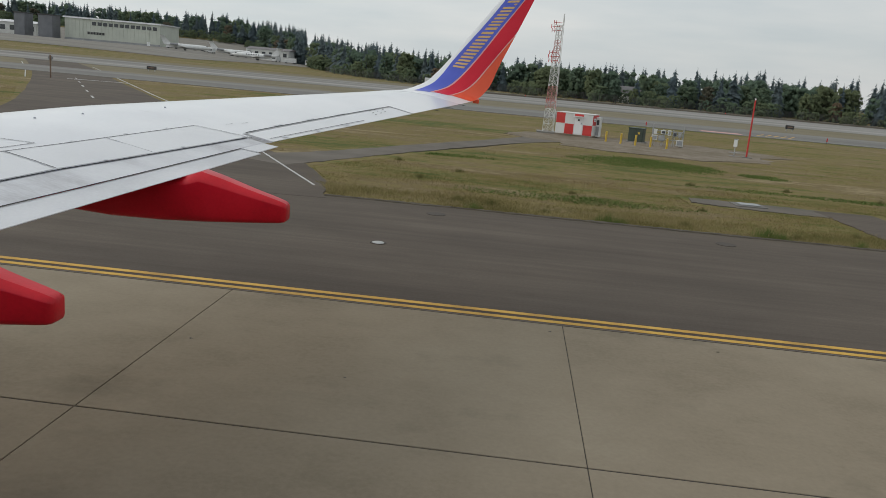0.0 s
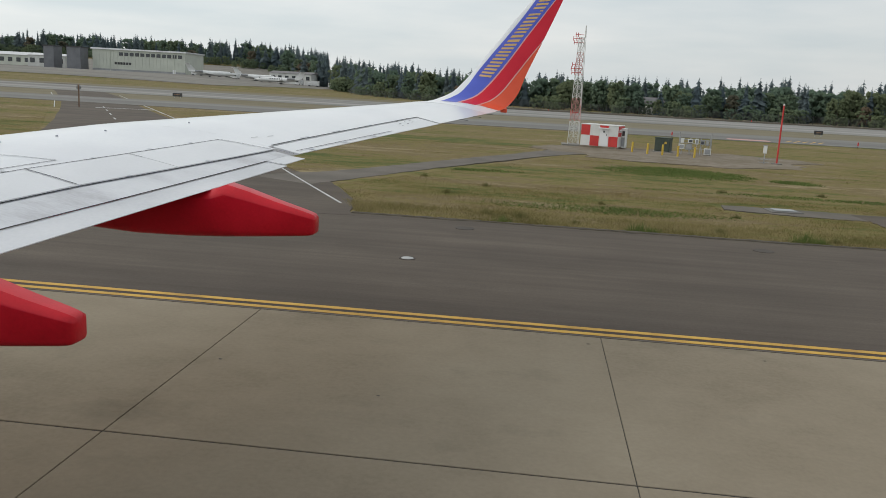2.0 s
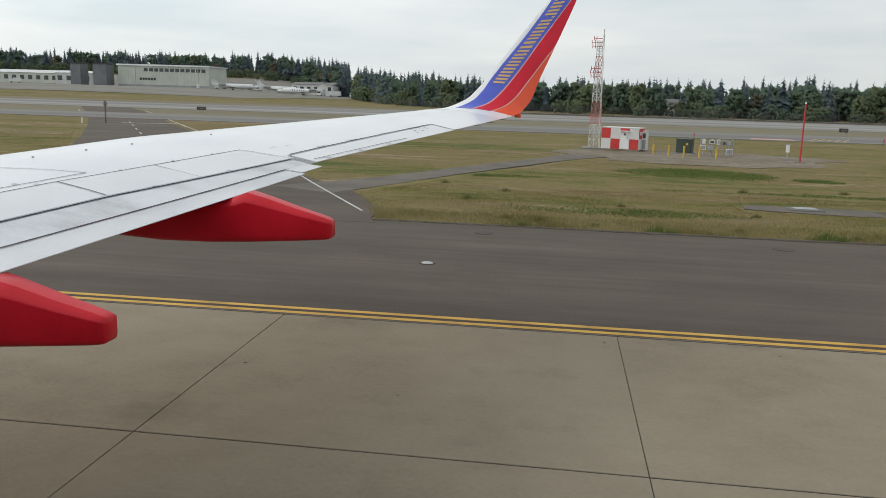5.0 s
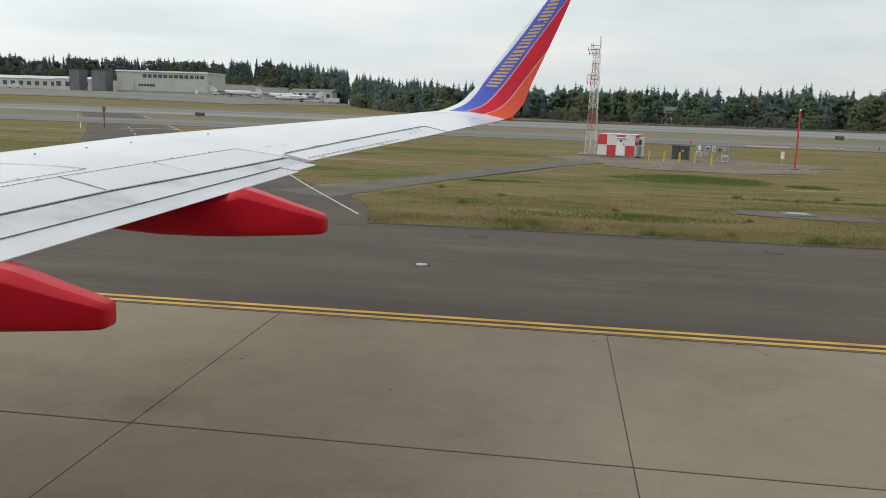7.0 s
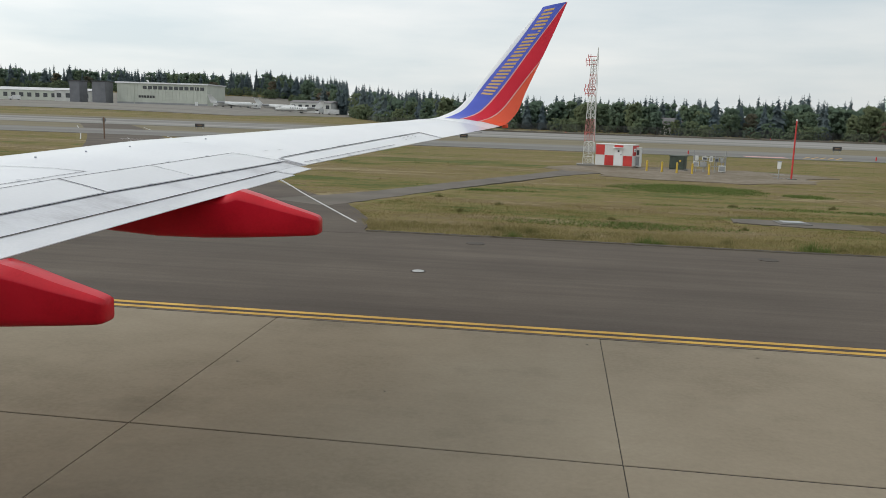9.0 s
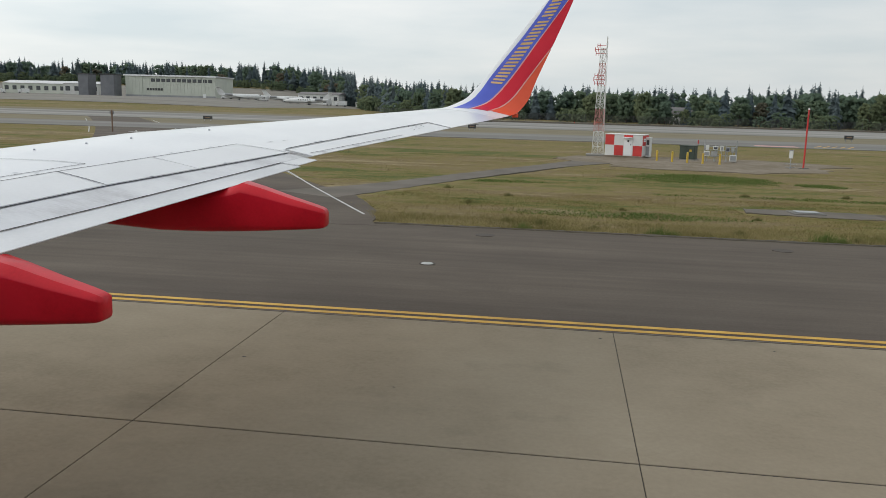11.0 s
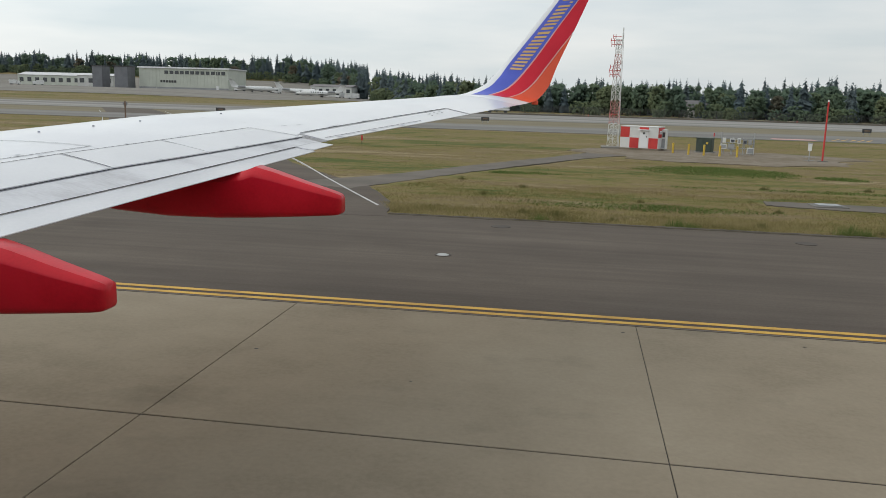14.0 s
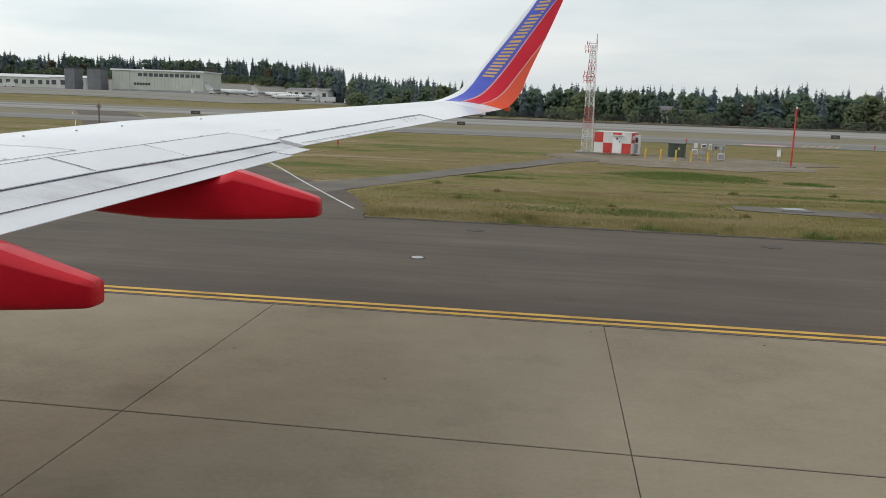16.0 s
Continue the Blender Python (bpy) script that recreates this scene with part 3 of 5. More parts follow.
seam([(12.89, .170), (12.87, .0)], 0.0120)
seam([(9.30, .024), (11.50, .030)], 0.0083, .004)
for y, u in ((9.85, .130), (10.55, .140), (11.35, .150), (12.2, .160)):
    seam([(y, u), (y + .20, u + .004)], .016, .008, "hinge_cover", M_HINGE, 3)
for y in (9.5, 10.2, 10.9):
    seam([(y, .012), (y + .08, .013)], .030, .010, "hinge_cover", M_HINGE, 2)
for k in range(9):
    y, u = 12.02 + .065 * k, .074 + .030 * (k % 3) + .004 * k
    seam([(y, u), (y + .045 + .02 * (k % 2), u + .002)], .010, .005, "stencil_mark", M_SEAM, 2)
for y, u in ((9.32, .21), (9.55, .20)):
    seam([(y, u), (y + .12, u + .002)], .006, .005, "stencil_mark", M_GREY, 2)
for y, u in ((4.9, .31), (5.9, .305), (6.7, .30), (7.5, .281), (8.1, .272), (8.6, .262), (6.6, .33), (7.3, .125), (8.2, .105)):
    seam([(y, u), (y + .04, u)], .022, .010, "hinge_cover", M_HINGE, 2)
for y, u in ((7.02, .60), (7.61, .592), (8.13, .581), (8.61, .565), (9.56, .53), (6.2, .62)):
    p = wing_at(y, u)
    bm = boxed(-.012, .012, -.005, .005, -.01, .014, .002)
    vg = part("vortex_generator", bm, M_HINGE, wing)
    vg.matrix_parent_inverse = wing_inv
    vg.matrix_basis = Matrix.Translation(p) @ pose(0, 0, 0, 0, 0, 20)

def make_fairing(dx, dy, dz, name="flap_track_fairing"):
    prof = [(-5.75, .03, 2.70, 2.65), (-5.3, .11, 2.76, 2.54), (-4.8, .165, 2.79, 2.445), (-4.4, .19, 2.80, 2.400), (-3.85, .205, 2.80, 2.368), (-3.35, .20, 2.80, 2.374),
            (-3.10, .185, 2.835, 2.385), (-2.98, .18, 2.885, 2.390), (-2.8, .165, 2.838, 2.402), (-2.5, .14, 2.745, 2.423), (-2.25, .116, 2.675, 2.442), (-2.19, .108, 2.656, 2.449), (-2.158, .095, 2.642, 2.457), (-2.143, .070, 2.625, 2.473)]
    rings = []
    for x, w, zt, zb in prof:
        h = zt - zb
        half = [(.0, zt), (.36 * w, zt - .002), (.54 * w, zt - .012 * h), (.96 * w, zt - .13 * h), (w, zt - .19 * h), (w, zb + .16 * h), (.92 * w, zb + .06 * h), (.75 * w, zb + .01 * h), (.3 * w, zb)]
        ring = [(x + dx, 7.64 + dy + a, z + dz) for a, z in half] + [(x + dx, 7.64 + dy - a, z + dz) for a, z in half[:0:-1]]
        rings.append(ring)
    v, f = loft(rings)
    ob = wing_part(name, v, f, M_RED, "glossy red canoe-shaped flap track fairing")
    n, creases = len(rings[0]), {2, 4, 13, 15}
    for e in ob.data.edges:
        p, q = e.vertices
        if p % n == q % n and p % n in creases:
            e.use_edge_sharp = True


make_fairing(0, 0, 0)
make_fairing(-.865, -2.56, -.345)

# winglet: leading and trailing edge through eight stations
WL_LE = [(-2.815, 14.8, 3.489), (-2.23, 15.15, 3.60), (-1.80, 15.48, 3.79), (-1.605, 15.70, 3.99), (-1.405, 15.88, 4.25), (-.96, 16.02, 4.86), (-.545, 16.12, 5.43), (-.20, 16.2, 5.85)]
WL_TE = [(-1.042, 14.8, 3.48), (-.86, 15.38, 3.53), (-.74, 15.66, 3.60), (-.565, 15.84, 3.84), (-.43, 15.93, 4.22), (-.13, 16.06, 4.93), (.105, 16.14, 5.50), (.28, 16.2, 5.96)]


def catmull(pts, k):
    j = min(int(k), len(pts) - 2)
    f = k - j
    p0, p1, p2, p3 = (Vector(pts[i]) for i in (max(j - 1, 0), j, j + 1, min(j + 2, len(pts) - 1)))
    return 0.5 * (2 * p1 + (p2 - p0) * f + (2 * p0 - 5 * p1 + 4 * p2 - p3) * f * f + (3 * p1 - p0 - 3 * p2 + p3) * f ** 3)


def winglet_at(k, w, lift=0.0, inner=True):
    """A point of the winglet: station k, and w from the leading edge (0) to the trailing edge (1)."""
    le, te = catmull(WL_LE, k), catmull(WL_TE, k)
    c = (te - le).length
    k2, k1 = min(k + .05, 7), max(k - .05, 0)
    span = (catmull(WL_LE, k2) + catmull(WL_TE, k2)) - (catmull(WL_LE, k1) + catmull(WL_TE, k1))
    nrm = (te - le).cross(span).normalized()
    fade = 1 - .45 * min(max((k - .3) / 3, 0), 1)
    h = np.interp(1 - w, U_KNOTS, H_UPPER if inner else H_LOWER)
    return le + (te - le) * w + nrm * (c * h * fade + lift)


def winglet_ring(k):
    ws = [0.5 - 0.5 * math.cos(math.pi * i / 20) for i in range(21)]
    return [winglet_at(k, w) for w in reversed(ws)] + [winglet_at(k, w, 0, False) for w in ws[1:-1]]


v, f = loft([winglet_ring(k) for k in spans(0, 7, 48)])
winglet = wing_part("winglet", v, f, M_WHITE, "upswept blended winglet with blue, red and orange stripes")
winglet.modifiers.new("edges", "EDGE_SPLIT").split_angle = radians(40)

# where the painted bands begin and end across the chord, at every half station from 0.5 to 7
B0 = [.36, .25, .18, .14, .12, .115, .10, .09, .10, .13, .15, .15, .10, .04]
B1 = [.56, .475, .43, .415, .42, .435, .46, .50, .545, .59, .655, .73, .83, .95]
R1 = [.75, .72, .69, .69, .71, .735, .77, .825, .91, 1.05, 1.2, 1.2, 1.2, 1.2]


def band_edge(table, k):
    return catmull([(v, 0, 0) for v in table], min(max((k - .5) * 2, 0), len(table) - 1)).x


def winglet_patch(name, k0, k1, w0, w1, material, lift=.003, n=40, m=8, label=""):
    ks = spans(k0, k1, n)
    top = [winglet_at(k, w0(k) + (w1(k) - w0(k)) * j / m, lift) for k in ks for j in range(m + 1)]
    q = m + 1
    faces = [(i * q + j, i * q + j + 1, (i + 1) * q + j + 1, (i + 1) * q + j) for i in range(n) for j in range(m)]
    ob = mesh_object(name, top, faces, material, winglet, label, True)
    return ob


K0 = .7
gap = .016
winglet_patch("blue_band", K0, 6.98, lambda k: band_edge(B0, k), lambda k: band_edge(B1, k) - gap, M_BLUE, label="royal blue painted band")
winglet_patch("pale_line", K0 + .05, 6.96, lambda k: band_edge(B1, k) - gap, lambda k: min(band_edge(B1, k) + gap, 1), M_PALE, .0035)
winglet_patch("red_band", K0 + .1, 6.95, lambda k: min(band_edge(B1, k) + gap, 1), lambda k: max(min(band_edge(R1, k) - gap, 1), band_edge(B1, k) + gap), M_WRED, label="bright red painted band")
winglet_patch("pale_line", K0 + .15, 4.82, lambda k: band_edge(R1, k) - gap, lambda k: min(band_edge(R1, k) + gap * .6, 1), M_PALE, .0035)
winglet_patch("orange_band", K0 + .2, 4.82, lambda k: min(band_edge(R1, k) + gap * .6, 1), lambda k: 1.0, M_ORANGE, label="orange painted band")
winglet_patch("tip_cap", 6.86, 7.0, lambda k: 0.02, lambda k: .95, M_BLUE, .004, 4)
# the painted marking on the blue band, as plain gold blocks
MARKS = [1, 1, 1, 1, 1, 1.25, .9, 1, .95, .4, 1, 1.05, 1.15]
K_DENSE = spans(3.62, 6.80, 60)
MIDS = [catmull(WL_LE, k) + catmull(WL_TE, k) for k in K_DENSE]
RUN = [0.0]
for p, q in zip(MIDS, MIDS[1:]):
    RUN.append(RUN[-1] + (q - p).length)


def station(s):
    """The station at the share s of the marking's length."""
    return float(np.interp(s * RUN[-1], RUN, K_DENSE))


def mark_mid(k):
    return (band_edge(B0, k) + min(band_edge(B1, k), .74)) / 2


def mark_half(k):
    return (min(band_edge(B1, k), .74) - band_edge(B0, k)) * .29


done = 0.0
for wide in MARKS:
    step = wide / sum(MARKS)
    if wide < .5:
        winglet_patch("painted_bar", station(done + step * .25), station(done + step * .75), lambda k: mark_mid(k) + mark_half(k) * .5, lambda k: mark_mid(k) + mark_half(k), M_GOLD, .006, 2, 2)
    else:
        for f0, f1 in ((.08, .36), (.58, .86)):
            winglet_patch("painted_bar", station(done + step * f0), station(done + step * f1), lambda k: mark_mid(k) - mark_half(k), lambda k: mark_mid(k) + mark_half(k), M_GOLD, .006, 3, 3)
    done += step
bm = boxed(-.86, -.74, 15.60, 15.66, 3.49, 3.57, .015)
light = part("tip_light", bm, M_ORANGE, wing, "small red lamp housing at the wing tip")
light.matrix_parent_inverse = wing_inv
for i in range(3):
    y = 13.6 + .55 * i
    a = wing_at(y, 0)
    wick = part("static_wick", rodded(a, a + Vector((.14, 0, -.01)), .004, n=5), M_SEAM, wing)
    wick.matrix_parent_inverse = wing_inv


# ---- equipment pad ----
def blob(name, cx, cy, rx, ry, z, material, label, category, seed=1):
    n = 220
    rnd = random.Random(seed)
    waves = [(k, rnd.uniform(0, 6.28), .22 / k ** .8) for k in (3, 5, 8, 13, 21, 34, 55)]
    ring = []
    for i in range(n):
        a = 2 * math.pi * i / n
        r = 1 + sum(w * math.sin(k * a + p) for k, p, w in waves)
        ring.append((cx + rx * r * math.cos(a), cy + ry * r * math.sin(a), z))
    verts = ring + [(x, y, z - .08) for x, y, _ in ring]
    faces = [tuple(range(n))] + [(i, i + n, (i + 1) % n + n, (i + 1) % n) for i in range(n)]
    ob = mesh_object(name, verts, faces, material)
    return tagged(ob, label, category, kind="structure")


blob("gravel_pad", 9.9, 60.6, 9.6, 7.4, .008, M_GRAVEL, "grey brown gravel pad around the equipment", "gravel", 2)


def make_shelter(x, y):
    t = thing("equipment_shelter", "red and white chequered equipment shelter on the gravel pad", "shelter", (x, y, 0), -19)
    w, d, h = 2.95, 1.9, 1.76
    part("plinth", boxed(-.05, w + .05, -.05, d + .05, 0, .14, .01), M_GRAVEL, t)
    part("body", boxed(0, w, 0, d, .14, h, .015), M_PANEL, t)
    part("roof", boxed(-.03, w + .03, -.03, d + .03, h, h + .05, .015), M_PANEL, t)
    col, mid = w / 4, .14 + (h - .14) / 2
    front = {(0, 1): 1, (1, 1): 0, (2, 1): 0, (3, 1): 0, (0, 0): 0, (1, 0): 1, (2, 0): 0, (3, 0): 1}
    for (i, j), red in front.items():
        if red:
            part("red_panel", boxed(i * col + .012, (i + 1) * col - .012, -.012, .0, (.15 if j == 0 else mid + .01), (mid - .01 if j == 0 else h - .01), .004), M_SIGNRED, t)
    part("red_panel", boxed(w, w + .012, .03, d - .03, mid + .01, h - .01, .004), M_SIGNRED, t)
    notice = part("notice_board", boxed(w + .012, w + .025, .30, .95, mid + .30, mid + .56, .004), M_WHITE, t, "white notice on the red side panel")
    part("bar", boxed(w + .025, w + .030, .38, .87, mid + .40, mid + .45), M_GREY, notice)
    part("red_panel", boxed(2 * col + .012, 3 * col - .012, -.012, .0, h - .17, h - .01, .004), M_SIGNRED, t)
    door = part("door", boxed(2 * col + .06, 3 * col - .06, -.03, -.002, .17, h - .26, .008), M_WHITE, t, "plain white door")
    part("handle", boxed(3 * col - .18, 3 * col - .13, -.07, -.03, .98, 1.10, .005), M_DARK, door)
    part("notice", boxed(2 * col + .30, 2 * col + .44, -.036, -.03, 1.22, 1.36), M_DARK, door)
    part("door_hood", boxed(2 * col - .02, 3 * col + .02, -.30, -.002, h - .24, h - .18, .01), M_WHITE, t, "white door hood")
    ac = part("air_conditioner", boxed(w + .012, w + .34, 1.0, 1.7, .10, 1.60, .02), M_PANEL, t, "pale wall-hung air conditioner")
    part("grille", boxed(w + .08, w + .28, .985, 1.0, 1.02, 1.40, .004), M_DARK, ac)
    part("lower_cover", boxed(w + .05, w + .30, .985, 1.0, .20, .90, .004), M_GREY, ac)


make_shelter(3.25, 65.6)


def make_tower(x, y):
    t = thing("antenna_tower", "slender red and white lattice antenna tower on a concrete foot", "tower", (x, y, 0))
    part("foundation", boxed(-.9, .9, -.9, .9, -.05, .12, .03), M_RUNWAY, t)
    H, a0, a1 = 8.3, .52, .24

    def leg(k, z):
        r = a0 + (a1 - a0) * z / H
        an = radians(90 + 120 * k)
        return Vector((r * math.cos(an), r * math.sin(an), .12 + z))
    n = 14
    for s in range(n):
        m = M_PANEL if (s // 3) % 2 == 0 else M_FADED
        za, zb = H * s / n, H * (s + 1) / n
        bm = bmesh.new()
        for k in range(3):
            rod(bm, leg(k, za), leg(k, zb), .026, n=6)
            rod(bm, leg(k, za), leg((k + 1) % 3, zb), .016, n=5)
            rod(bm, leg((k + 1) % 3, za), leg(k, zb), .016, n=5)
            rod(bm, leg(k, zb), leg((k + 1) % 3, zb), .016, n=5)
        part("lattice_section", bm, m, t)
    part("ladder", rod(rodded((.36, -.2, .2), (.24, -.16, 8.9), .02, n=6), (.44, -.2, .2), (.32, -.16, 8.9), .02, n=6), M_PANEL, t)
    for z, wide in ((5.7, .55), (6.0, .62), (6.3, .55), (2.6, .40), (8.0, .55), (8.3, .62), (8.6, .45)):
        bm = rodded((-wide, -.1, z), (.2, -.1, z), .022, n=6)
        for q in (-wide, -wide * .6):
            rod(bm, (q, -.1, z - .16), (q, -.1, z + .16), .028, n=6)
        part("antenna_arm", bm, M_SIGNRED, t, "red antenna arm")
    part("top_mast", rodded((.28, -.16, 8.4), (.28, -.16, 9.30), .045, .04, 8), M_PANEL, t)


make_tower(2.75, 66.9)


def make_bollard(x, y):
    t = thing("bollard", "yellow painted steel bollard on the gravel", "bollard", (x, y, 0), group="bollards by the shelter")
    part("post", rodded((0, 0, -.05), (0, 0, .74), .075, n=12), M_BOLLARD, t)
    bm = bmesh.new()
    bmesh.ops.create_uvsphere(bm, u_segments=12, v_segments=6, radius=.075, matrix=Matrix.Translation((0, 0, .74)) @ Matrix.Diagonal((1, 1, .5, 1)))
    part("cap", bm, M_BOLLARD, t, smooth=True)
    return t


first = make_bollard(6.95, 62.4)
for x, y in ((7.95, 61.5), (8.95, 61.0), (9.98, 60.6), (11.1, 60.3)):
    copy_thing(first, pose(x, y, 0))

gen = thing("transformer_cabinet", "dark green steel transformer cabinet on a pad", "cabinet", (8.85, 64.6, 0), -19)
part("pad", boxed(-.1, 1.25, -.1, 1.1, -.02, .08, .01), M_RUNWAY, gen)
part("body", boxed(0, 1.15, 0, 1.0, .08, 1.06, .03), M_CABINET, gen)
part("lid", boxed(-.04, 1.19, -.04, 1.04, 1.06, 1.13, .02), M_CABINET, gen)
part("door", boxed(.05, .56, -.03, 0, .14, 1.02, .01), M_CABINET, gen)
part("door", boxed(.59, 1.10, -.03, 0, .14, 1.02, .01), M_CABINET, gen)
part("warning_plate", boxed(.74, .90, -.04, -.03, .66, .82), M_BOLLARD, gen)

rack = thing("meter_rack", "grey rack of electrical boxes and meters on posts", "equipment rack", (10.6, 63.8, 0), -8)
for x in (0, .75, 1.5, 2.2):
    part("post", boxed(x - .035, x + .035, .1, .17, -.05, 1.25), M_STEEL, rack)
for z in (.44, .84, 1.10):
    part("rail", boxed(-.1, 2.3, .06, .10, z, z + .05), M_STEEL, rack)
for x, z, w, h, body, face in ((-.08, .50, .42, .46, M_PANEL, M_GREY), (.42, .46, .48, .52, M_GREY, M_STEEL), (.04, 1.06, .24, .46, M_PANEL, M_PANEL), (.56, 1.10, .36, .36, M_PANEL, M_DARKFACE), (1.08, 1.00, .24, .50, M_PANEL, M_GREY), (1.46, .98, .30, .40, M_GREY, M_DARKFACE), (1.84, .92, .26, .46, M_GREY, M_STEEL), (1.78, .10, .50, .58, M_PANEL, M_GREY)):
    z, h = z * .8, h * .8
    b = part("meter_box", boxed(x, x + w, -.12, .06, z, z + h, .012), body, rack)
    part("cover", boxed(x + .05, x + w - .05, -.135, -.12, z + .06, z + h - .06, .004), face, b)
    part("conduit", rodded((x + w / 2, .0, -.05), (x + w / 2, .0, z + .01), .022, n=6), M_STEEL, rack)
for x in (-.05, 2.25):
    part("mast", rodded((x, .2, 0), (x, .2, 1.62), .04, n=8), M_STEEL, rack)

box_post = thing("junction_box", "small white instrument box on a steel mast with cross bars", "junction box", (15.3, 58.4, 0), -19)
part("mast", rodded((.1, 0, -.05), (.1, 0, .80), .035, n=8), M_STEEL, box_post)
part("cross_bar", boxed(-.28, .48, -.03, .03, .30, .35), M_STEEL, box_post)
part("cross_bar", boxed(-.22, .42, -.03, .03, .08, .12), M_STEEL, box_post)
part("box", boxed(-.02, .22, -.11, .11, .72, 1.22, .02), M_PANEL, box_post)
part("cap", boxed(-.05, .25, -.14, .14, 1.22, 1.27, .01), M_GREY, box_post)
mark = thing("red_pole", "tall thin red marker pole on a concrete foot", "pole", (16.4, 58.9, 0))
part("foot", boxed(-.3, .3, -.3, .3, -.05, .06, .02), M_RUNWAY, mark)
part("pole", rodded((0, 0, .05), (0, 0, 4.0), .06, .05, 10), M_SIGNRED, mark)
part("lamp", rodded((0, 0, 4.0), (0, 0, 4.12), .06, .05, 8), M_WHITE, mark)

# service road sign, seen from behind
sg = thing("road_sign", "round sign on a weathered timber post beside the road", "road sign", (-47.5, 81.0, 0), 20)
part("post", boxed(-.07, .07, -.05, .05, -.1, 2.3, .01), M_RUST, sg)
part("disc", rodded((0, .06, 2.0), (0, .09, 2.0), .24, n=24), M_GREY, sg)

# flush lights and small airfield furniture
def make_edge_light(x, y):
    t = thing("flush_light", "flat pale disc of a flush light set in the asphalt", "airfield light", (x, y, 0), group="flush lights in the shoulder")
    part("rim", rodded((0, 0, -.02), (0, 0, .010), .20, .19, 20), M_PATCH, t)
    part("lens", rodded((0, 0, .008), (0, 0, .022), .15, .12, 18), M_LINE, t)
    return t


first = make_edge_light(-2.9, 18.4)
for x, y in ((15.8, 18.4), (37, 18.4)):
    copy_thing(first, pose(x, y, 0))


def make_guidance_sign(x, y, wide, turn=0):
    t = thing("guidance_sign", "small black airfield guidance sign on low legs", "airfield sign", (x, y, float(rise(x, y))), turn, group="guidance signs")
    part("panel", boxed(-wide / 2, wide / 2, -.12, .12, .30, .85, .03), M_DARK, t)
    part("face_bar", boxed(-wide * .30, wide * .30, -.135, -.12, .52, .66), M_RUST, t)
    for q in (-wide * .35, wide * .35):
        part("leg", boxed(q - .05, q + .05, -.05, .05, -.1, .36), M_STEEL, t)


for x, y, w in ((-60, 132, 1.6), (-118, 134, 1.8), (-14, 124, 1.2), (66, 132, 1.4), (40, 124, 1.2), (-205, 190, 2.4)):
    make_guidance_sign(x, y, w)


# ---- the far apron: hangar, low buildings, parked jets and vehicles ----
def at_rise(x, y):
    return (x, y, float(rise(np.array(x), np.array(y))))


def make_hangar(x, y, turn):
    t = thing("hangar", "long pale green-grey metal hangar with high windows", "hangar", at_rise(x, y), turn)
    w, d, h = 52, 30, 11.5
    part("wall", boxed(0, w, 0, d, -1, h, .1), M_HANGAR, t)
    part("roof", boxed(-.6, w + .6, -.6, d + .6, h, h + .7, .1), M_ROOF, t)
    part("plinth", boxed(-.1, w + .1, -.1, 0, -1, 1.1), M_GREY, t)
    for i in range(12):
        x0 = 15 + i * 3.0
        win = part("window", boxed(x0, x0 + 2.2, -.14, -.01, 8.4, 10.2), M_DARK, t)
        part("pane", boxed(x0 + .15, x0 + 2.05, -.20, -.14, 8.55, 10.05), M_GLASS, win)
    for i, q in enumerate((0, 1.6, 3.2, 4.8, 6.4, 8.0)):
        part("sign_bar", boxed(12.5 + q, 13.7 + q, -.15, -.01, 3.6, 4.9), M_DARK, t)
    part("eaves_trim", boxed(-.7, w + .7, -.75, -.6, h - .1, h + .55, .03), M_WHITE, t)
    for i in range(1, 26):
        part("wall_rib", boxed(i * 2 - .06, i * 2 + .06, -.09, .0, 1.15, h - .05), M_HANGAR, t)
    part("door", boxed(45, 46.6, -.12, -.01, -1, 2.2), M_WHITE, t)
    for q in (10.0, 46.0):
        part("downpipe", rodded((q, -.15, -1), (q, -.15, h), .12, n=6), M_HANGAR, t)


make_hangar(-247, 436, 4)


def make_low_building(x, y, w, d, h, turn, wall, roof, label, bays):
    t = thing("airport_building", label, "building", at_rise(x, y), turn)
    part("wall", boxed(0, w, 0, d, -1, h, .05), wall, t)
    verts = [(-.5, -.5, h), (w + .5, -.5, h), (w + .5, d + .5, h), (-.5, d + .5, h), (-.5, d / 2, h + d * .10), (w + .5, d / 2, h + d * .10)]
    mesh_object("roof", verts, [(0, 1, 5, 4), (2, 3, 4, 5), (0, 4, 3), (1, 2, 5), (3, 2, 1, 0)], roof, t)
    for i in range(bays):
        x0 = (i + .25) * w / bays
        part("window", boxed(x0, x0 + w / bays * .5, -.12, -.01, h * .35, h * .75), M_GLASS, t)


make_low_building(-335, 452, 40, 18, 6.0, 3, M_HANGAR, M_ROOF, "long low grey building with a pale roof", 8)
make_low_building(-293, 448, 22, 14, 6.5, 3, M_HOUSE, M_ROOF, "white low building beside the hangar", 4)
for i, (x, w) in enumerate(((-272, 6), (-258.5, 8))):
    t = thing("hangar_door_tower", "dark tall flat-topped tower beside the hangar", "building", at_rise(x, 430))
    part("body", boxed(0, w, 0, 8, -1, 11.5, .1), M_TOWER, t)
    part("cap", boxed(-.3, w + .3, -.3, 8.3, 11.5, 12.1, .05), M_DARK, t)
make_low_building(-146, 436, 24, 12, 5.0, -6, M_HOUSE, M_HROOF, "small office with a dark blue roof on the apron", 6)


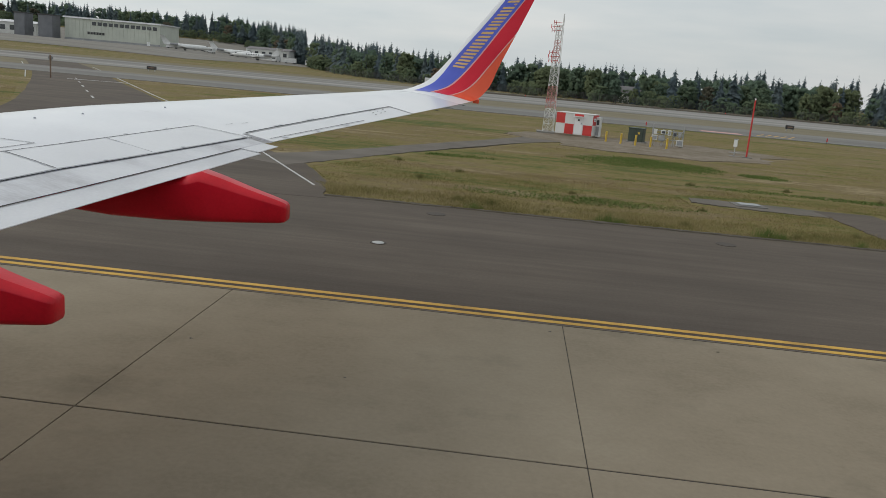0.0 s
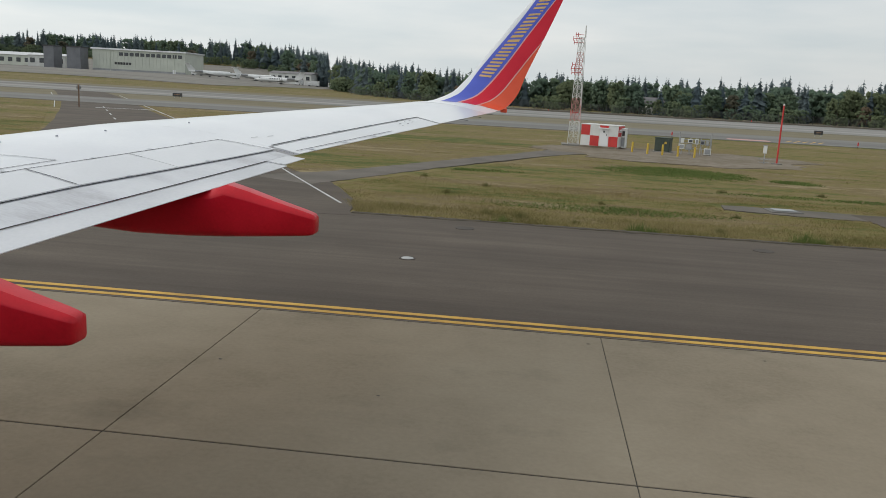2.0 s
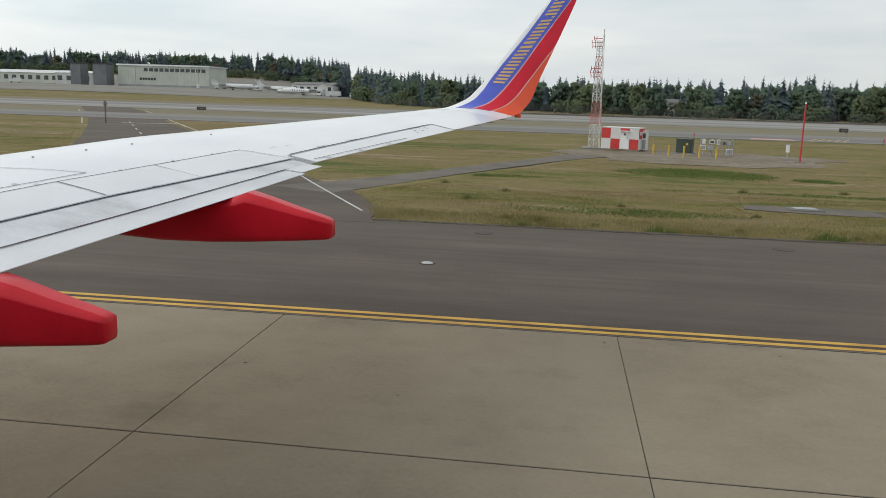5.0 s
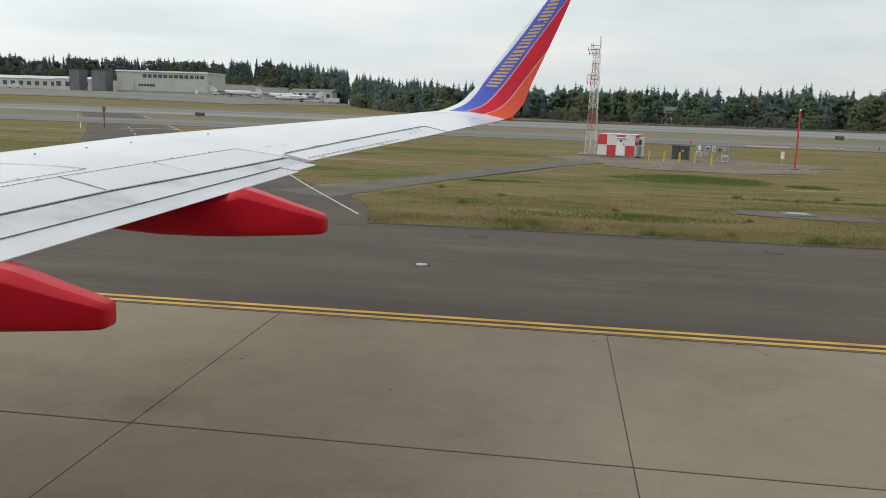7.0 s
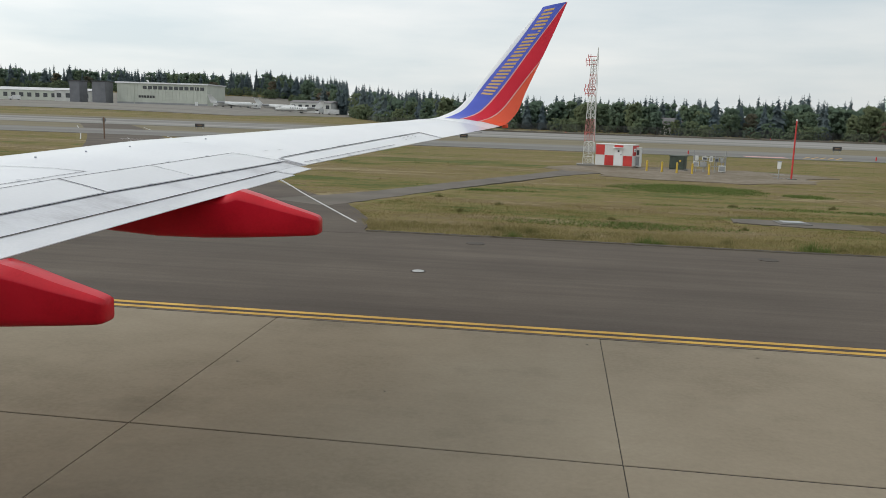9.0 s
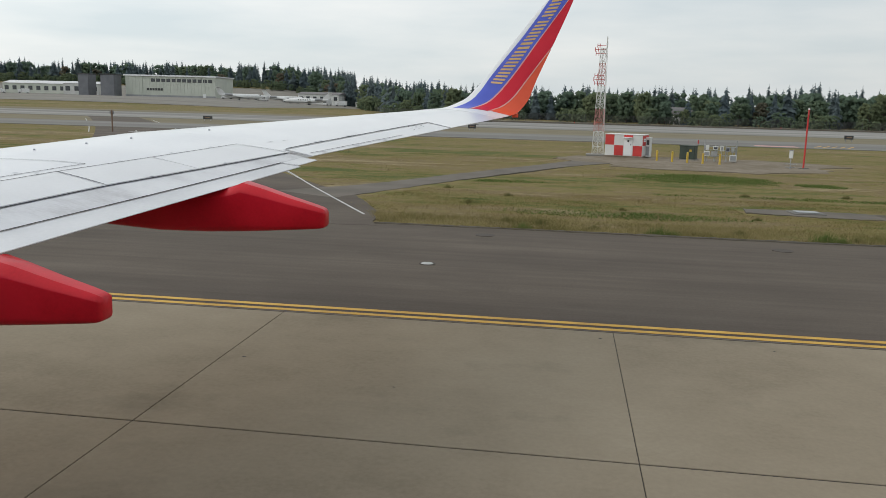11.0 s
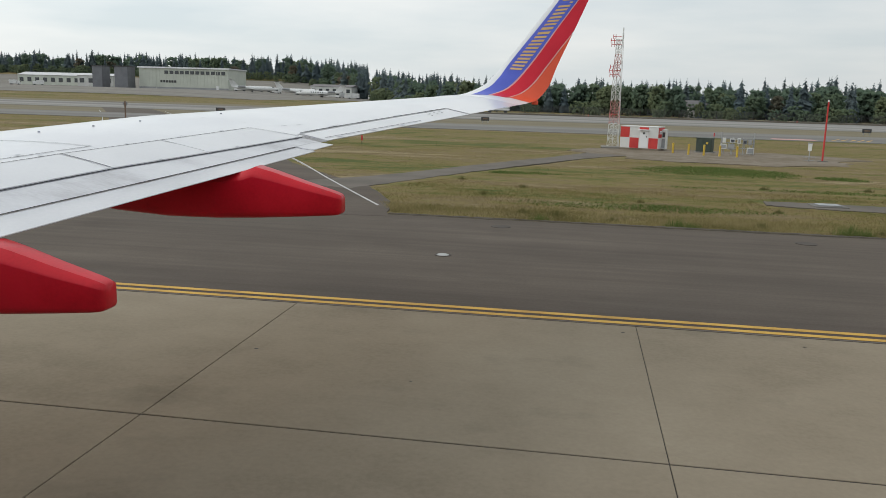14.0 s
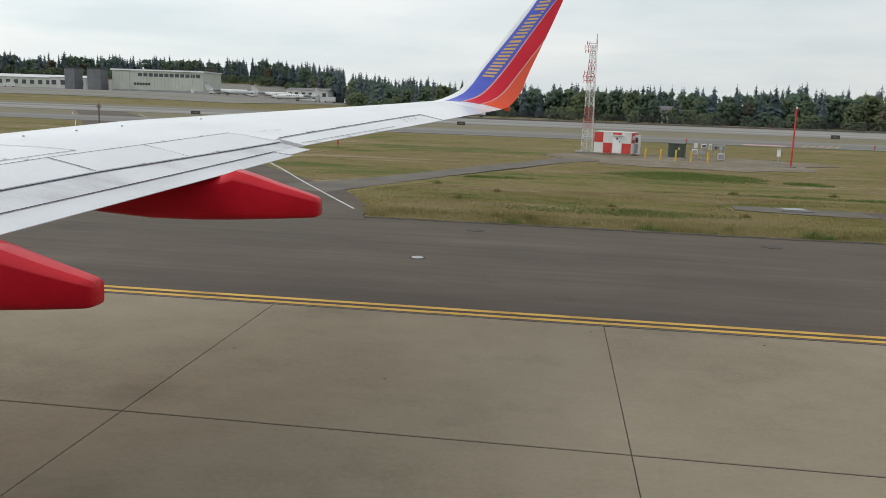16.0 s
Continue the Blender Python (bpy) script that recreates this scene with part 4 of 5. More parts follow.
def make_jet(x, y, turn, length=19.0):
    t = thing("business_jet", "white parked business jet with a high tail", "aircraft", at_rise(x, y), turn, group="parked jets on the apron")
    L, r = length, 1.15
    rings = []
    for s, k, dz in ((0, .05, -.25), (.03, .38, -.18), (.08, .75, -.05), (.15, .98, 0), (.3, 1, 0), (.65, 1, 0), (.8, .8, .15), (.92, .42, .40), (1.0, .10, .62)):
        rings.append([(s * L - L / 2, k * r * math.cos(a * math.pi / 6), 2.1 + dz + k * r * math.sin(a * math.pi / 6)) for a in range(12)])
    v, f = loft(rings)
    body = mesh_object("fuselage", v, f, M_TRUCK, t, smooth=True)
    for i in range(6):
        part("window", boxed(-L * .18 + i * 1.15, -L * .18 + i * 1.15 + .5, -1.16, -1.10, 2.3, 2.75), M_GLASS, body)
    part("windscreen", boxed(-L * .42, -L * .385, -.7, .7, 2.55, 2.95, .05), M_GLASS, body)
    for s in (-1, 1):
        mesh_object("wing", [(-1.5, s * .9, 1.5), (2.4, s * .9, 1.5), (4.2, s * 8.4, 2.0), (3.0, s * 8.4, 2.0), (-1.5, s * .9, 1.25), (2.4, s * .9, 1.25), (4.2, s * 8.4, 1.9), (3.0, s * 8.4, 1.9)],
                    [(0, 1, 2, 3), (7, 6, 5, 4), (0, 4, 5, 1), (1, 5, 6, 2), (2, 6, 7, 3), (3, 7, 4, 0)], M_TRUCK, t)
        part("engine", rodded((L * .20, s * 1.75, 2.75), (L * .36, s * 1.75, 2.8), .62, .48, 12), M_GREY, t)
        part("tailplane", boxed(L * .47, L * .56, min(0, s * 3.6), max(0, s * 3.6), 6.3, 6.42, .03), M_TRUCK, t)
        part("wheel", rodded((1.2, s * 1.5 - .15, .4), (1.2, s * 1.5 + .15, .4), .4, n=14), M_DARK, t)
        part("strut", rodded((1.2, s * 1.5, .4), (1.0, s * 1.3, 1.5), .09, n=6), M_STEEL, t)
    mesh_object("fin", [(L * .33, -.12, 2.9), (L * .50, -.12, 2.9), (L * .57, -.08, 6.4), (L * .48, -.08, 6.4), (L * .33, .12, 2.9), (L * .50, .12, 2.9), (L * .57, .08, 6.4), (L * .48, .08, 6.4)],
                [(0, 1, 2, 3), (7, 6, 5, 4), (0, 4, 5, 1), (1, 5, 6, 2), (2, 6, 7, 3), (3, 7, 4, 0)], M_TRUCK, t)
    part("nose_wheel", rodded((-L * .36, -.15, .3), (-L * .36, .15, .3), .3, n=12), M_DARK, t)
    part("nose_strut", rodded((-L * .36, 0, .3), (-L * .36, 0, 1.3), .07, n=6), M_STEEL, t)
    return t


jet = make_jet(-128, 396, 4, 23.0)
for x, y, a in ((-166, 406, 205), (-150, 428, 188)):
    copy_thing(jet, Matrix.Translation(at_rise(x, y)) @ pose(0, 0, 0, 0, 0, a))


def make_truck(x, y, turn, red=False, long=6.0):
    t = thing("service_truck", "red and white airfield truck" if red else "white service truck parked on the apron", "truck", at_rise(x, y), turn, group="vehicles on the apron")
    part("cab", boxed(-long / 2, -long / 2 + 1.9, -1.1, 1.1, .5, 2.3, .12), M_SIGNRED if red else M_TRUCK, t)
    part("windscreen", boxed(-long / 2 - .02, -long / 2 + .3, -.95, .95, 1.5, 2.1, .02), M_GLASS, t)
    part("load_box", boxed(-long / 2 + 2.0, long / 2, -1.15, 1.15, .7, 2.9, .06), M_TRUCK, t)
    for q in (-long / 2 + .9, long / 2 - 1.0):
        for s in (-1, 1):
            part("wheel", rodded((q, s * .85, .45), (q, s * 1.1, .45), .45, n=14), M_DARK, t)
    return t


make_truck(-78, 410, 10, True)
base = make_truck(-140, 412, 20)
for x, y, a in ((-124, 418, 80), (-116, 416, 8), (-168, 440, 100), (-176, 446, 5), (-310, 436, 30), (-104, 412, 172), (-98, 416, 5), (-158, 418, 95), (-147, 424, 4), (-185, 432, 12), (-328, 440, 200), (-352, 446, 10), (-365, 452, 80), (-21, 214, 2)):
    copy_thing(base, Matrix.Translation(at_rise(x, y)) @ pose(0, 0, 0, 0, 0, a))


def sheet(name, x0, x1, y0, y1, z, material, label, category, lean=0.0):
    """Paving that follows the land; lean shifts its near edge along x."""
    nx, ny = 40, 16
    verts, faces = [], []
    for j in range(ny + 1):
        for i in range(nx + 1):
            y = y0 + (y1 - y0) * j / ny
            x = x0 + (x1 - x0) * i / nx + lean * (1 - j / ny) * (i / nx)
            verts.append((x, y, z + float(rise(np.array(x), np.array(y)))))
    k = nx + 1
    faces = [(j * k + i, j * k + i + 1, (j + 1) * k + i + 1, (j + 1) * k + i) for j in range(ny) for i in range(nx)]
    ob = mesh_object(name, verts, faces, material)
    return tagged(ob, label, category, kind="structure")


sheet("apron", -470, -62, 300, 520, .09, M_APRON, "pale worn concrete apron in front of the hangar", "apron", -60)


# ---- woods ----
def conifer_mesh(seed, h):
    """Drooping sprays in tiers round a leafy core; the outline is ragged."""
    rnd = random.Random(seed)
    V, F = [], []
    r0 = h * rnd.uniform(.20, .36)
    lean = rnd.uniform(-.02, .02) * h
    n, rings = 7, 5
    for i in range(rings):
        s = i / (rings - 1)
        for k in range(n):
            a = 2 * math.pi * (k + .5 * i) / n
            r = r0 * .66 * (1 - s) * rnd.uniform(.7, 1.25) + .004 * h
            V.append((r * math.cos(a) + lean * s, r * math.sin(a), h * (.06 + .84 * s)))
    F += [(i * n + k, i * n + (k + 1) % n, (i + 1) * n + (k + 1) % n, (i + 1) * n + k) for i in range(rings - 1) for k in range(n)]
    tiers = 22
    for i in range(tiers):
        s = i / (tiers - 1)
        z = h * (.08 + .91 * s)
        r = r0 * (1 - s) ** .7 * rnd.uniform(.6, 1.25) + h * .016
        m = max(4, int(9 * (1 - s) + 4))
        for k in range(m):
            a = 2 * math.pi * (k + rnd.random()) / m
            rr = r * rnd.uniform(.55, 1.2)
            droop = rr * rnd.uniform(.15, .7)
            c, sn = math.cos(a), math.sin(a)
            wd = rr * rnd.uniform(.26, .42)
            zz = z + rnd.uniform(-.02, .02) * h
            x0 = lean * s
            o = len(V)
            V += [(x0, 0, zz + .025 * h), (x0 + c * rr * .55 - sn * wd, sn * rr * .55 + c * wd, zz - droop * .4), (x0 + c * rr, sn * rr, zz - droop), (x0 + c * rr * .55 + sn * wd, sn * rr * .55 - c * wd, zz - droop * .4)]
            F += [(o + 2, o + 1, o), (o + 3, o + 2, o)]
    return V, F


def broad_mesh(seed, h, spread=.36, clumps=70, size_up=1.08):
    """Leaf clumps, each a rough leafy body with loose leaves standing off it."""
    rnd = random.Random(seed)
    V, F = [], []
    octa = [Vector(p) for p in ((1, 0, 0), (0, 1, 0), (-1, 0, 0), (0, -1, 0), (0, 0, 1), (0, 0, -1))]
    tri = ((0, 1, 4), (1, 2, 4), (2, 3, 4), (3, 0, 4), (1, 0, 5), (2, 1, 5), (3, 2, 5), (0, 3, 5))
    for _ in range(clumps):
        a, q = rnd.uniform(0, 2 * math.pi), rnd.random() ** .42
        zc = rnd.uniform(.10, .88)
        lim = spread * h * math.sqrt(max(.05, 1 - ((zc - .46) / .52) ** 2)) * rnd.uniform(.75, 1.0)
        c = Vector((q * lim * math.cos(a), q * lim * math.sin(a), zc * h))
        cr = h * rnd.uniform(.056, .108) * size_up
        o = len(V)
        V += [c + d * cr * rnd.uniform(.6, .95) for d in octa]
        F += [(o + i, o + j, o + k) for i, j, k in tri]
        for _ in range(12):
            d = Vector((rnd.gauss(0, 1), rnd.gauss(0, 1), rnd.gauss(0, .8))).normalized()
            p = c + d * cr * rnd.uniform(.45, 1.35)
            size = h * rnd.uniform(.014, .032)
            t1 = d.orthogonal().normalized()
            t1.rotate(Matrix.Rotation(rnd.uniform(0, 6.28), 3, d))
            t2 = d.cross(t1) + d * rnd.uniform(-.5, .5)
            o = len(V)
            V += [p - t1 * size, p - t2 * size * .8, p + t1 * size, p + t2 * size * .8]
            F += [(o, o + 1, o + 2, o + 3)]
    return V, F


def soften(ob, centre_z):
    """Shade a crown of small leaves as one rounded body."""
    me = ob.data
    me.polygons.foreach_set("use_smooth", [True] * len(me.polygons))
    c = Vector((0, 0, centre_z))
    me.normals_split_custom_set_from_vertices([((v.co - c).normalized() + Vector((0, 0, .75))).normalized() for v in me.vertices])


def make_tree(seed, kind_of, h):
    if kind_of == "fir":
        t = thing("conifer_tree", "dark green conifer at the edge of the airfield", "tree", group="trees beyond the runway")
        v, f = conifer_mesh(seed, h)
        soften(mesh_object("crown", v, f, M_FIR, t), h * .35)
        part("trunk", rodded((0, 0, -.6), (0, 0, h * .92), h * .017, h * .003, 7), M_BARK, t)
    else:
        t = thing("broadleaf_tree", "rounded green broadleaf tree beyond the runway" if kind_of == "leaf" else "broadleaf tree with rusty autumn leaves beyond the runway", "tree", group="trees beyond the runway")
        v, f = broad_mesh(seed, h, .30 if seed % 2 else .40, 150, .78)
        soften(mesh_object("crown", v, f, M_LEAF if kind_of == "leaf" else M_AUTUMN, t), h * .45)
        bm = rodded((0, 0, -.6), (0, 0, h * .45), h * .025, h * .015, 7)
        rnd = random.Random(seed)
        for _ in range(4):
            a = rnd.uniform(0, 6.28)
            rod(bm, (0, 0, h * rnd.uniform(.25, .42)), (h * .2 * math.cos(a), h * .2 * math.sin(a), h * rnd.uniform(.5, .7)), h * .010, h * .004, 5)
        part("trunk", bm, M_BARK, t)
    return t


LINE_X = [-620, -430, -250, -170, -110, -70, -30, 40, 140, 300]
LINE_D = [520, 540, 540, 520, 430, 320, 248, 222, 218, 214]
rnd = random.Random(5)
stock = {"fir": [make_tree(10 + i, "fir", 10) for i in range(6)], "leaf": [make_tree(30 + i, "leaf", 10) for i in range(5)], "rust": [make_tree(50 + i, "rust", 10) for i in range(2)]}
used = set()


def plant(kind_of, x, y, h):
    i = rnd.randrange(len(stock[kind_of]))
    ob = stock[kind_of][i]
    m = Matrix.Translation(at_rise(x, y)) @ pose(0, 0, 0, 0, 0, rnd.uniform(0, 360))
    k = h / 10
    if (kind_of, i) not in used:
        used.add((kind_of, i))
        ob.scale = (k * rnd.uniform(.9, 1.15), k * rnd.uniform(.9, 1.15), k)
        ob.matrix_basis = m @ Matrix.Diagonal((*ob.scale, 1))
    else:
        old = tuple(ob.scale)
        ob.scale = (k * rnd.uniform(.9, 1.15), k * rnd.uniform(.9, 1.15), k)
        made = copy_thing(ob, m)
        ob.scale = old


def tallness(x):
    """The woods stand taller where they come nearest."""
    return float(np.interp(x, [-60, 20, 60, 120], [1.0, 1.04, 1.18, 1.25]))


def wood_depth(x):
    return float(np.interp(x, LINE_X, LINE_D))


HOUSE_SPOTS = ((30, 238), (-40, 281), (-74, 365))
n_trees = 290
for i in range(n_trees):
    x = -560 + 830 * (i + rnd.uniform(-.4, .4)) / n_trees
    if x < -180 and i % 3 == 1:
        continue
    y = wood_depth(x) + rnd.uniform(0, 26)
    far = y / 240
    roll = rnd.random()
    if 2 < x < 30 and roll < .6:
        plant("leaf", x, y, rnd.uniform(7.5, 9.6) * far * tallness(x))
    elif roll < (.82 if x < -70 else .50):
        plant("fir", x, y, rnd.uniform(6.8, 10.2) * min(far, 1.7) * tallness(x))
    elif roll < .95:
        plant("leaf", x, y, rnd.uniform(6.2, 8.8) * min(far, 1.7) * tallness(x))
    else:
        plant("rust", x, y, rnd.uniform(5.0, 7.5) * min(far, 1.7) * tallness(x))


for hx, hy in HOUSE_SPOTS:
    for q in (-3.5, 8.5):
        plant("leaf", hx + q, hy - 8, rnd.uniform(6.4, 7.4) * hy / 240)
    plant("leaf", hx + 1.5, hy - 10, 4.6 * hy / 240)


def joined_woods(name, places, material, maker, label, category):
    VV, FF, NN = [], [], []
    protos = [maker(100 + i, 1.0) for i in range(5)]
    for x, y, h in places:
        v, f = protos[rnd.randrange(5)]
        a = rnd.uniform(0, 6.28)
        c, sn, z = math.cos(a), math.sin(a), float(rise(x, y)) - .3
        o = len(VV)
        for p in v:
            px, py = p[0] * c - p[1] * sn, p[0] * sn + p[1] * c
            VV.append((px * h + x, py * h + y, p[2] * h + z))
            NN.append(Vector((px, py, .5 * (p[2] - .3) + .20)).normalized())
        FF += [tuple(q + o for q in ff) for ff in f]
    ob = mesh_object(name, VV, FF, material, smooth=True)
    ob.data.normals_split_custom_set_from_vertices(NN)
    tagged(ob, label, category, kind="stuff")


places = []
for i in range(620):
    x = rnd.uniform(-640, 330)
    y = wood_depth(x) + 28 + rnd.uniform(0, 70)
    places.append((x, y, rnd.uniform(6.8, 10.2) * min(y / 250, 1.75) * tallness(x)))
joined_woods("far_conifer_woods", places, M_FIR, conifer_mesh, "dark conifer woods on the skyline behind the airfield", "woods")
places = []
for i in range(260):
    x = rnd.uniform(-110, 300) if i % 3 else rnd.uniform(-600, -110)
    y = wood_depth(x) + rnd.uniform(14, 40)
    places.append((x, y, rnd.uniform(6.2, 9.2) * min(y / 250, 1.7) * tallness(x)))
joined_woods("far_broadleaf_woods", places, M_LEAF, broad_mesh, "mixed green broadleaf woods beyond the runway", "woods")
places = []
for i in range(330):
    x = rnd.uniform(-560, 280)
    y = wood_depth(x) - rnd.uniform(-6, 12)
    if x < -75 and 380 < y < 480:
        continue
    places.append((x, y, rnd.uniform(2.4, 5.2) * min(y / 240, 1.5)))
for hx, hy in HOUSE_SPOTS:
    places += [(hx + q, hy - rnd.uniform(4, 7), rnd.uniform(3.4, 4.6) * hy / 240) for q in (-2.5, 0, 2.5, 5, 7.5)]
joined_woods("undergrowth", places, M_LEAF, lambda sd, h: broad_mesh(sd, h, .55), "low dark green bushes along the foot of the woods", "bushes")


# low overgrown bank between the runway and the woods
bm = bmesh.new()
bank = []
for i in range(81):
    x = -25 + 165 * i / 80
    bank.append([bm.verts.new(p) for p in ((x, 197.5, -.05), (x, 198.2, .30 + .10 * math.sin(i * 1.7) * math.sin(i * .6)), (x, 200.5, .34 + .08 * math.sin(i * 2.3)), (x, 202.0, -.05))])
for a, b in zip(bank, bank[1:]):
    for k in range(3):
        bm.faces.new((a[k], b[k], b[k + 1], a[k + 1]))
me = bpy.data.meshes.new("verge_bank")
bm.to_mesh(me)
bm.free()
me.materials.append(M_DIRT)
tagged(new("verge_bank", me), "low dark soil bank beyond the runway", "bank", kind="structure")

# perimeter fence along the foot of the woods
VV, FF = [], []
xs = [-75 + 4.0 * i for i in range(90)]
for x in xs:
    y = wood_depth(x) - 15
    for a, b, c, d in ((x - .04, x + .04, 0, 2.2),):
        o = len(VV)
        VV += [(a, y, c), (b, y, c), (b, y, d), (a, y, d), (a, y + .08, c), (b, y + .08, c), (b, y + .08, d), (a, y + .08, d)]
        FF += [(o, o + 1, o + 2, o + 3), (o + 1, o + 5, o + 6, o + 2), (o, o + 3, o + 7, o + 4)]
for xa, xb in zip(xs, xs[1:]):
    for k in range(9):
        z = .10 + k * .24
        ya, yb = wood_depth(xa) - 15, wood_depth(xb) - 15
        o = len(VV)
        VV += [(xa, ya, z), (xb, yb, z), (xb, yb, z + .05), (xa, ya, z + .05)]
        FF.append((o, o + 1, o + 2, o + 3))
ob = mesh_object("perimeter_fence", VV, FF, M_DARK)
tagged(ob, "dark wire perimeter fence at the edge of the woods", "fence", kind="stuff")


def make_house(x, y, z, w, h, turn):
    t = thing("house", "pale house half hidden among the trees", "house", (x, y, float(rise(x, y)) + z), turn, group="houses in the woods")
    part("wall", boxed(0, w, 0, 7, -5, h, .05), M_HOUSE, t)
    verts = [(-.4, -.4, h), (w + .4, -.4, h), (w + .4, 7.4, h), (-.4, 7.4, h), (-.4, 3.5, h + 1.8), (w + .4, 3.5, h + 1.8)]
    mesh_object("roof", verts, [(0, 1, 5, 4), (2, 3, 4, 5), (0, 4, 3), (1, 2, 5), (3, 2, 1, 0)], M_HROOF, t)
    n = max(2, int(w / 3))
    for i in range(n):
        part("window", boxed((i + .3) * w / n, (i + .7) * w / n, -.08, -.01, h * .35, h * .75), M_GLASS, t)


for (x, y), (z, w, h, a) in zip(HOUSE_SPOTS, ((1.7, 5, 1.2, 8), (4.0, 7, 1.6, -6), (6.0, 8, 1.8, 4))):
    make_house(x, y, z, w, h, a)


# ---- turf ----
def turf_mask(x, y):
    """True where grass grows."""
    ok = y > EDGE_Y + .02 + .10 * np.sin(x * 1.7) * np.sin(x * .43)
    cx, w = np.interp(y, [31.5, 35.2, 39, 45.3, 54.5, 60.5], [-10.2, -8.2, -6.6, -4.0, .1, 3.2]), np.interp(y, [31.5, 39, 54.5, 60.5], [4.2, 2.9, 2.9, 4.4])
    ok &= ~((np.abs(x - cx) < w * .56) & (y < 61) & (y > 31))
    ok &= (((x - 10.0) / 11.6) ** 2 + ((y - 60.0) / 7.9) ** 2 + .22 * np.sin(x * 1.9) * np.sin(y * 2.3) + .15 * np.sin(x * .7 + y)) > .92
    ok &= ~((np.abs(x - 13.3) < 1.25 + .4 * np.clip(26.5 - y, 0, 2) / 2 + .1 * np.sin(y * 3.3)) & (y < 32.8))
    ok &= ~((x > 6.9) & (x < 12.3) & (np.abs(y - 31.95) < .95 + .08 * np.sin(x * 3.7)))
    line_x = np.interp(y, [24, 26.9, 34, 46.6, 66, 83, 128], [-5.2, -6.4, -10.2, -17.0, -29.3, -40, -68])
    far_x = np.interp(y, [24, 36, 50, 80, 125], [-25, -25.5, -31, -49, -78])
    ok &= ~((x < line_x - .0) & (x > far_x - 1.0))
    ok &= ~((y > 94) & (y < 109))
    return ok


def blades(name, count, x0, x1, y0, y1, h0, h1, wide, material, label, seed, lean=.35, oval=None):
    g = np.random.default_rng(seed)
    x, y = g.uniform(x0, x1, count), g.uniform(y0, y1, count)
    clump = np.sin(x * .9 + 2 * np.sin(y * .35)) * np.sin(y * 1.1 + 1.5 * np.sin(x * .27))
    keep = turf_mask(x, y) & (g.uniform(-1.0, 1.3, count) < .55 * clump + .75)
    if oval:
        q = ((x - oval[0]) / oval[2]) ** 2 + ((y - oval[1]) / oval[3]) ** 2
        keep &= g.uniform(0, 1, count) > q + .15 * np.sin(x * 2.3) * np.sin(y * 3.1)
    x, y, clump = x[keep], y[keep], clump[keep]
    n = len(x)
    h = g.uniform(h0, h1, n) * (1 + .25 * clump)
    a = g.uniform(0, 2 * np.pi, n)
    w = wide * g.uniform(.6, 1.4, n)
    z = ground_z(x, y) - .008
    dx, dy = np.cos(a) * w, np.sin(a) * w
    lx, ly = g.normal(0, lean, n) * h, g.normal(0, lean, n) * h
    P = np.empty((n, 3, 3))
    P[:, 0] = np.stack([x - dx, y - dy, z], -1)
    P[:, 1] = np.stack([x + dx, y + dy, z], -1)
    P[:, 2] = np.stack([x + lx, y + ly, z + h], -1)
    me = bpy.data.meshes.new(name)
    me.vertices.add(3 * n)
    me.vertices.foreach_set("co", P.reshape(-1))
    me.loops.add(3 * n)
    me.loops.foreach_set("vertex_index", np.arange(3 * n, dtype=np.int32))
    me.polygons.add(n)
    me.polygons.foreach_set("loop_start", np.arange(0, 3 * n, 3, dtype=np.int32))
    me.materials.append(material)
    me.update(calc_edges=True)
    me.validate()
    return tagged(new(name, me), label, "grass", kind="stuff")


blades("grass", 300000, -34, 40, EDGE_Y, 36, .025, .065, .012, M_GRASS, "short dry mown grass beside the shoulder", 1, 1.3)
blades("grass", 260000, -52, 56, 36, 62, .02, .045, .018, M_GRASS, "short dry mown grass of the airfield", 2, 1.6)
blades("grass", 80000, -90, 85, 62, 94.4, .02, .045, .035, M_GRASS, "short dry mown grass of the airfield", 3, 1.6)
blades("edge_straw", 90000, -34, 40, EDGE_Y + .10, 27.2, .06, .17, .008, M_STRAW, "taller straw-coloured grass along the shoulder edge", 4, .6)
for k, (cx, cy, w, d, count) in enumerate(((7.6, 46.5, 4.6, 3.6, 26000), (13.6, 45.0, 1.5, 1.2, 4000), (16.0, 37.2, 13.0, .8, 9000), (16.6, 27.4, 2.4, 1.0, 4000), (2.6, 29.2, 5.0, 1.2, 6000), (-3.0, 41.0, 2.2, .9, 2500))):
    blades("green_patch", count, cx - w, cx + w, cy - d, cy + d, .04, .09, .030, M_WEED, "patch of fresh green grass in the dry turf", 20 + k, 1.2, (cx, cy, w, d))


def make_weed(x, y, size, seed, green=False):
    g = random.Random(seed)
    V, F = [], []
    for _ in range(150):
        a, r = g.uniform(0, 6.28), size * 1.3 * g.random()
        bx, by = r * math.cos(a), .5 * r * math.sin(a)
        tx, ty, tz = bx + g.gauss(0, .22) * size, by + g.gauss(0, .22) * size, size * g.uniform(.35, 1.05) * (1.1 - .5 * r / size / 1.3)
        w = size * .022
        o = len(V)
        V += [(bx - w, by, -.05), (bx + w, by, -.05), (tx, ty, tz)]
        F += [(o, o + 1, o + 2)]
    ob = mesh_object("weed", V, F, M_WEED if green else M_REED)
    ob.matrix_basis = pose(x, y, 0)
    tagged(ob, "leafy green weed at the crumbling asphalt edge" if green else "upright olive tuft of weeds in the dry grass", "weed", group="weeds in the turf")


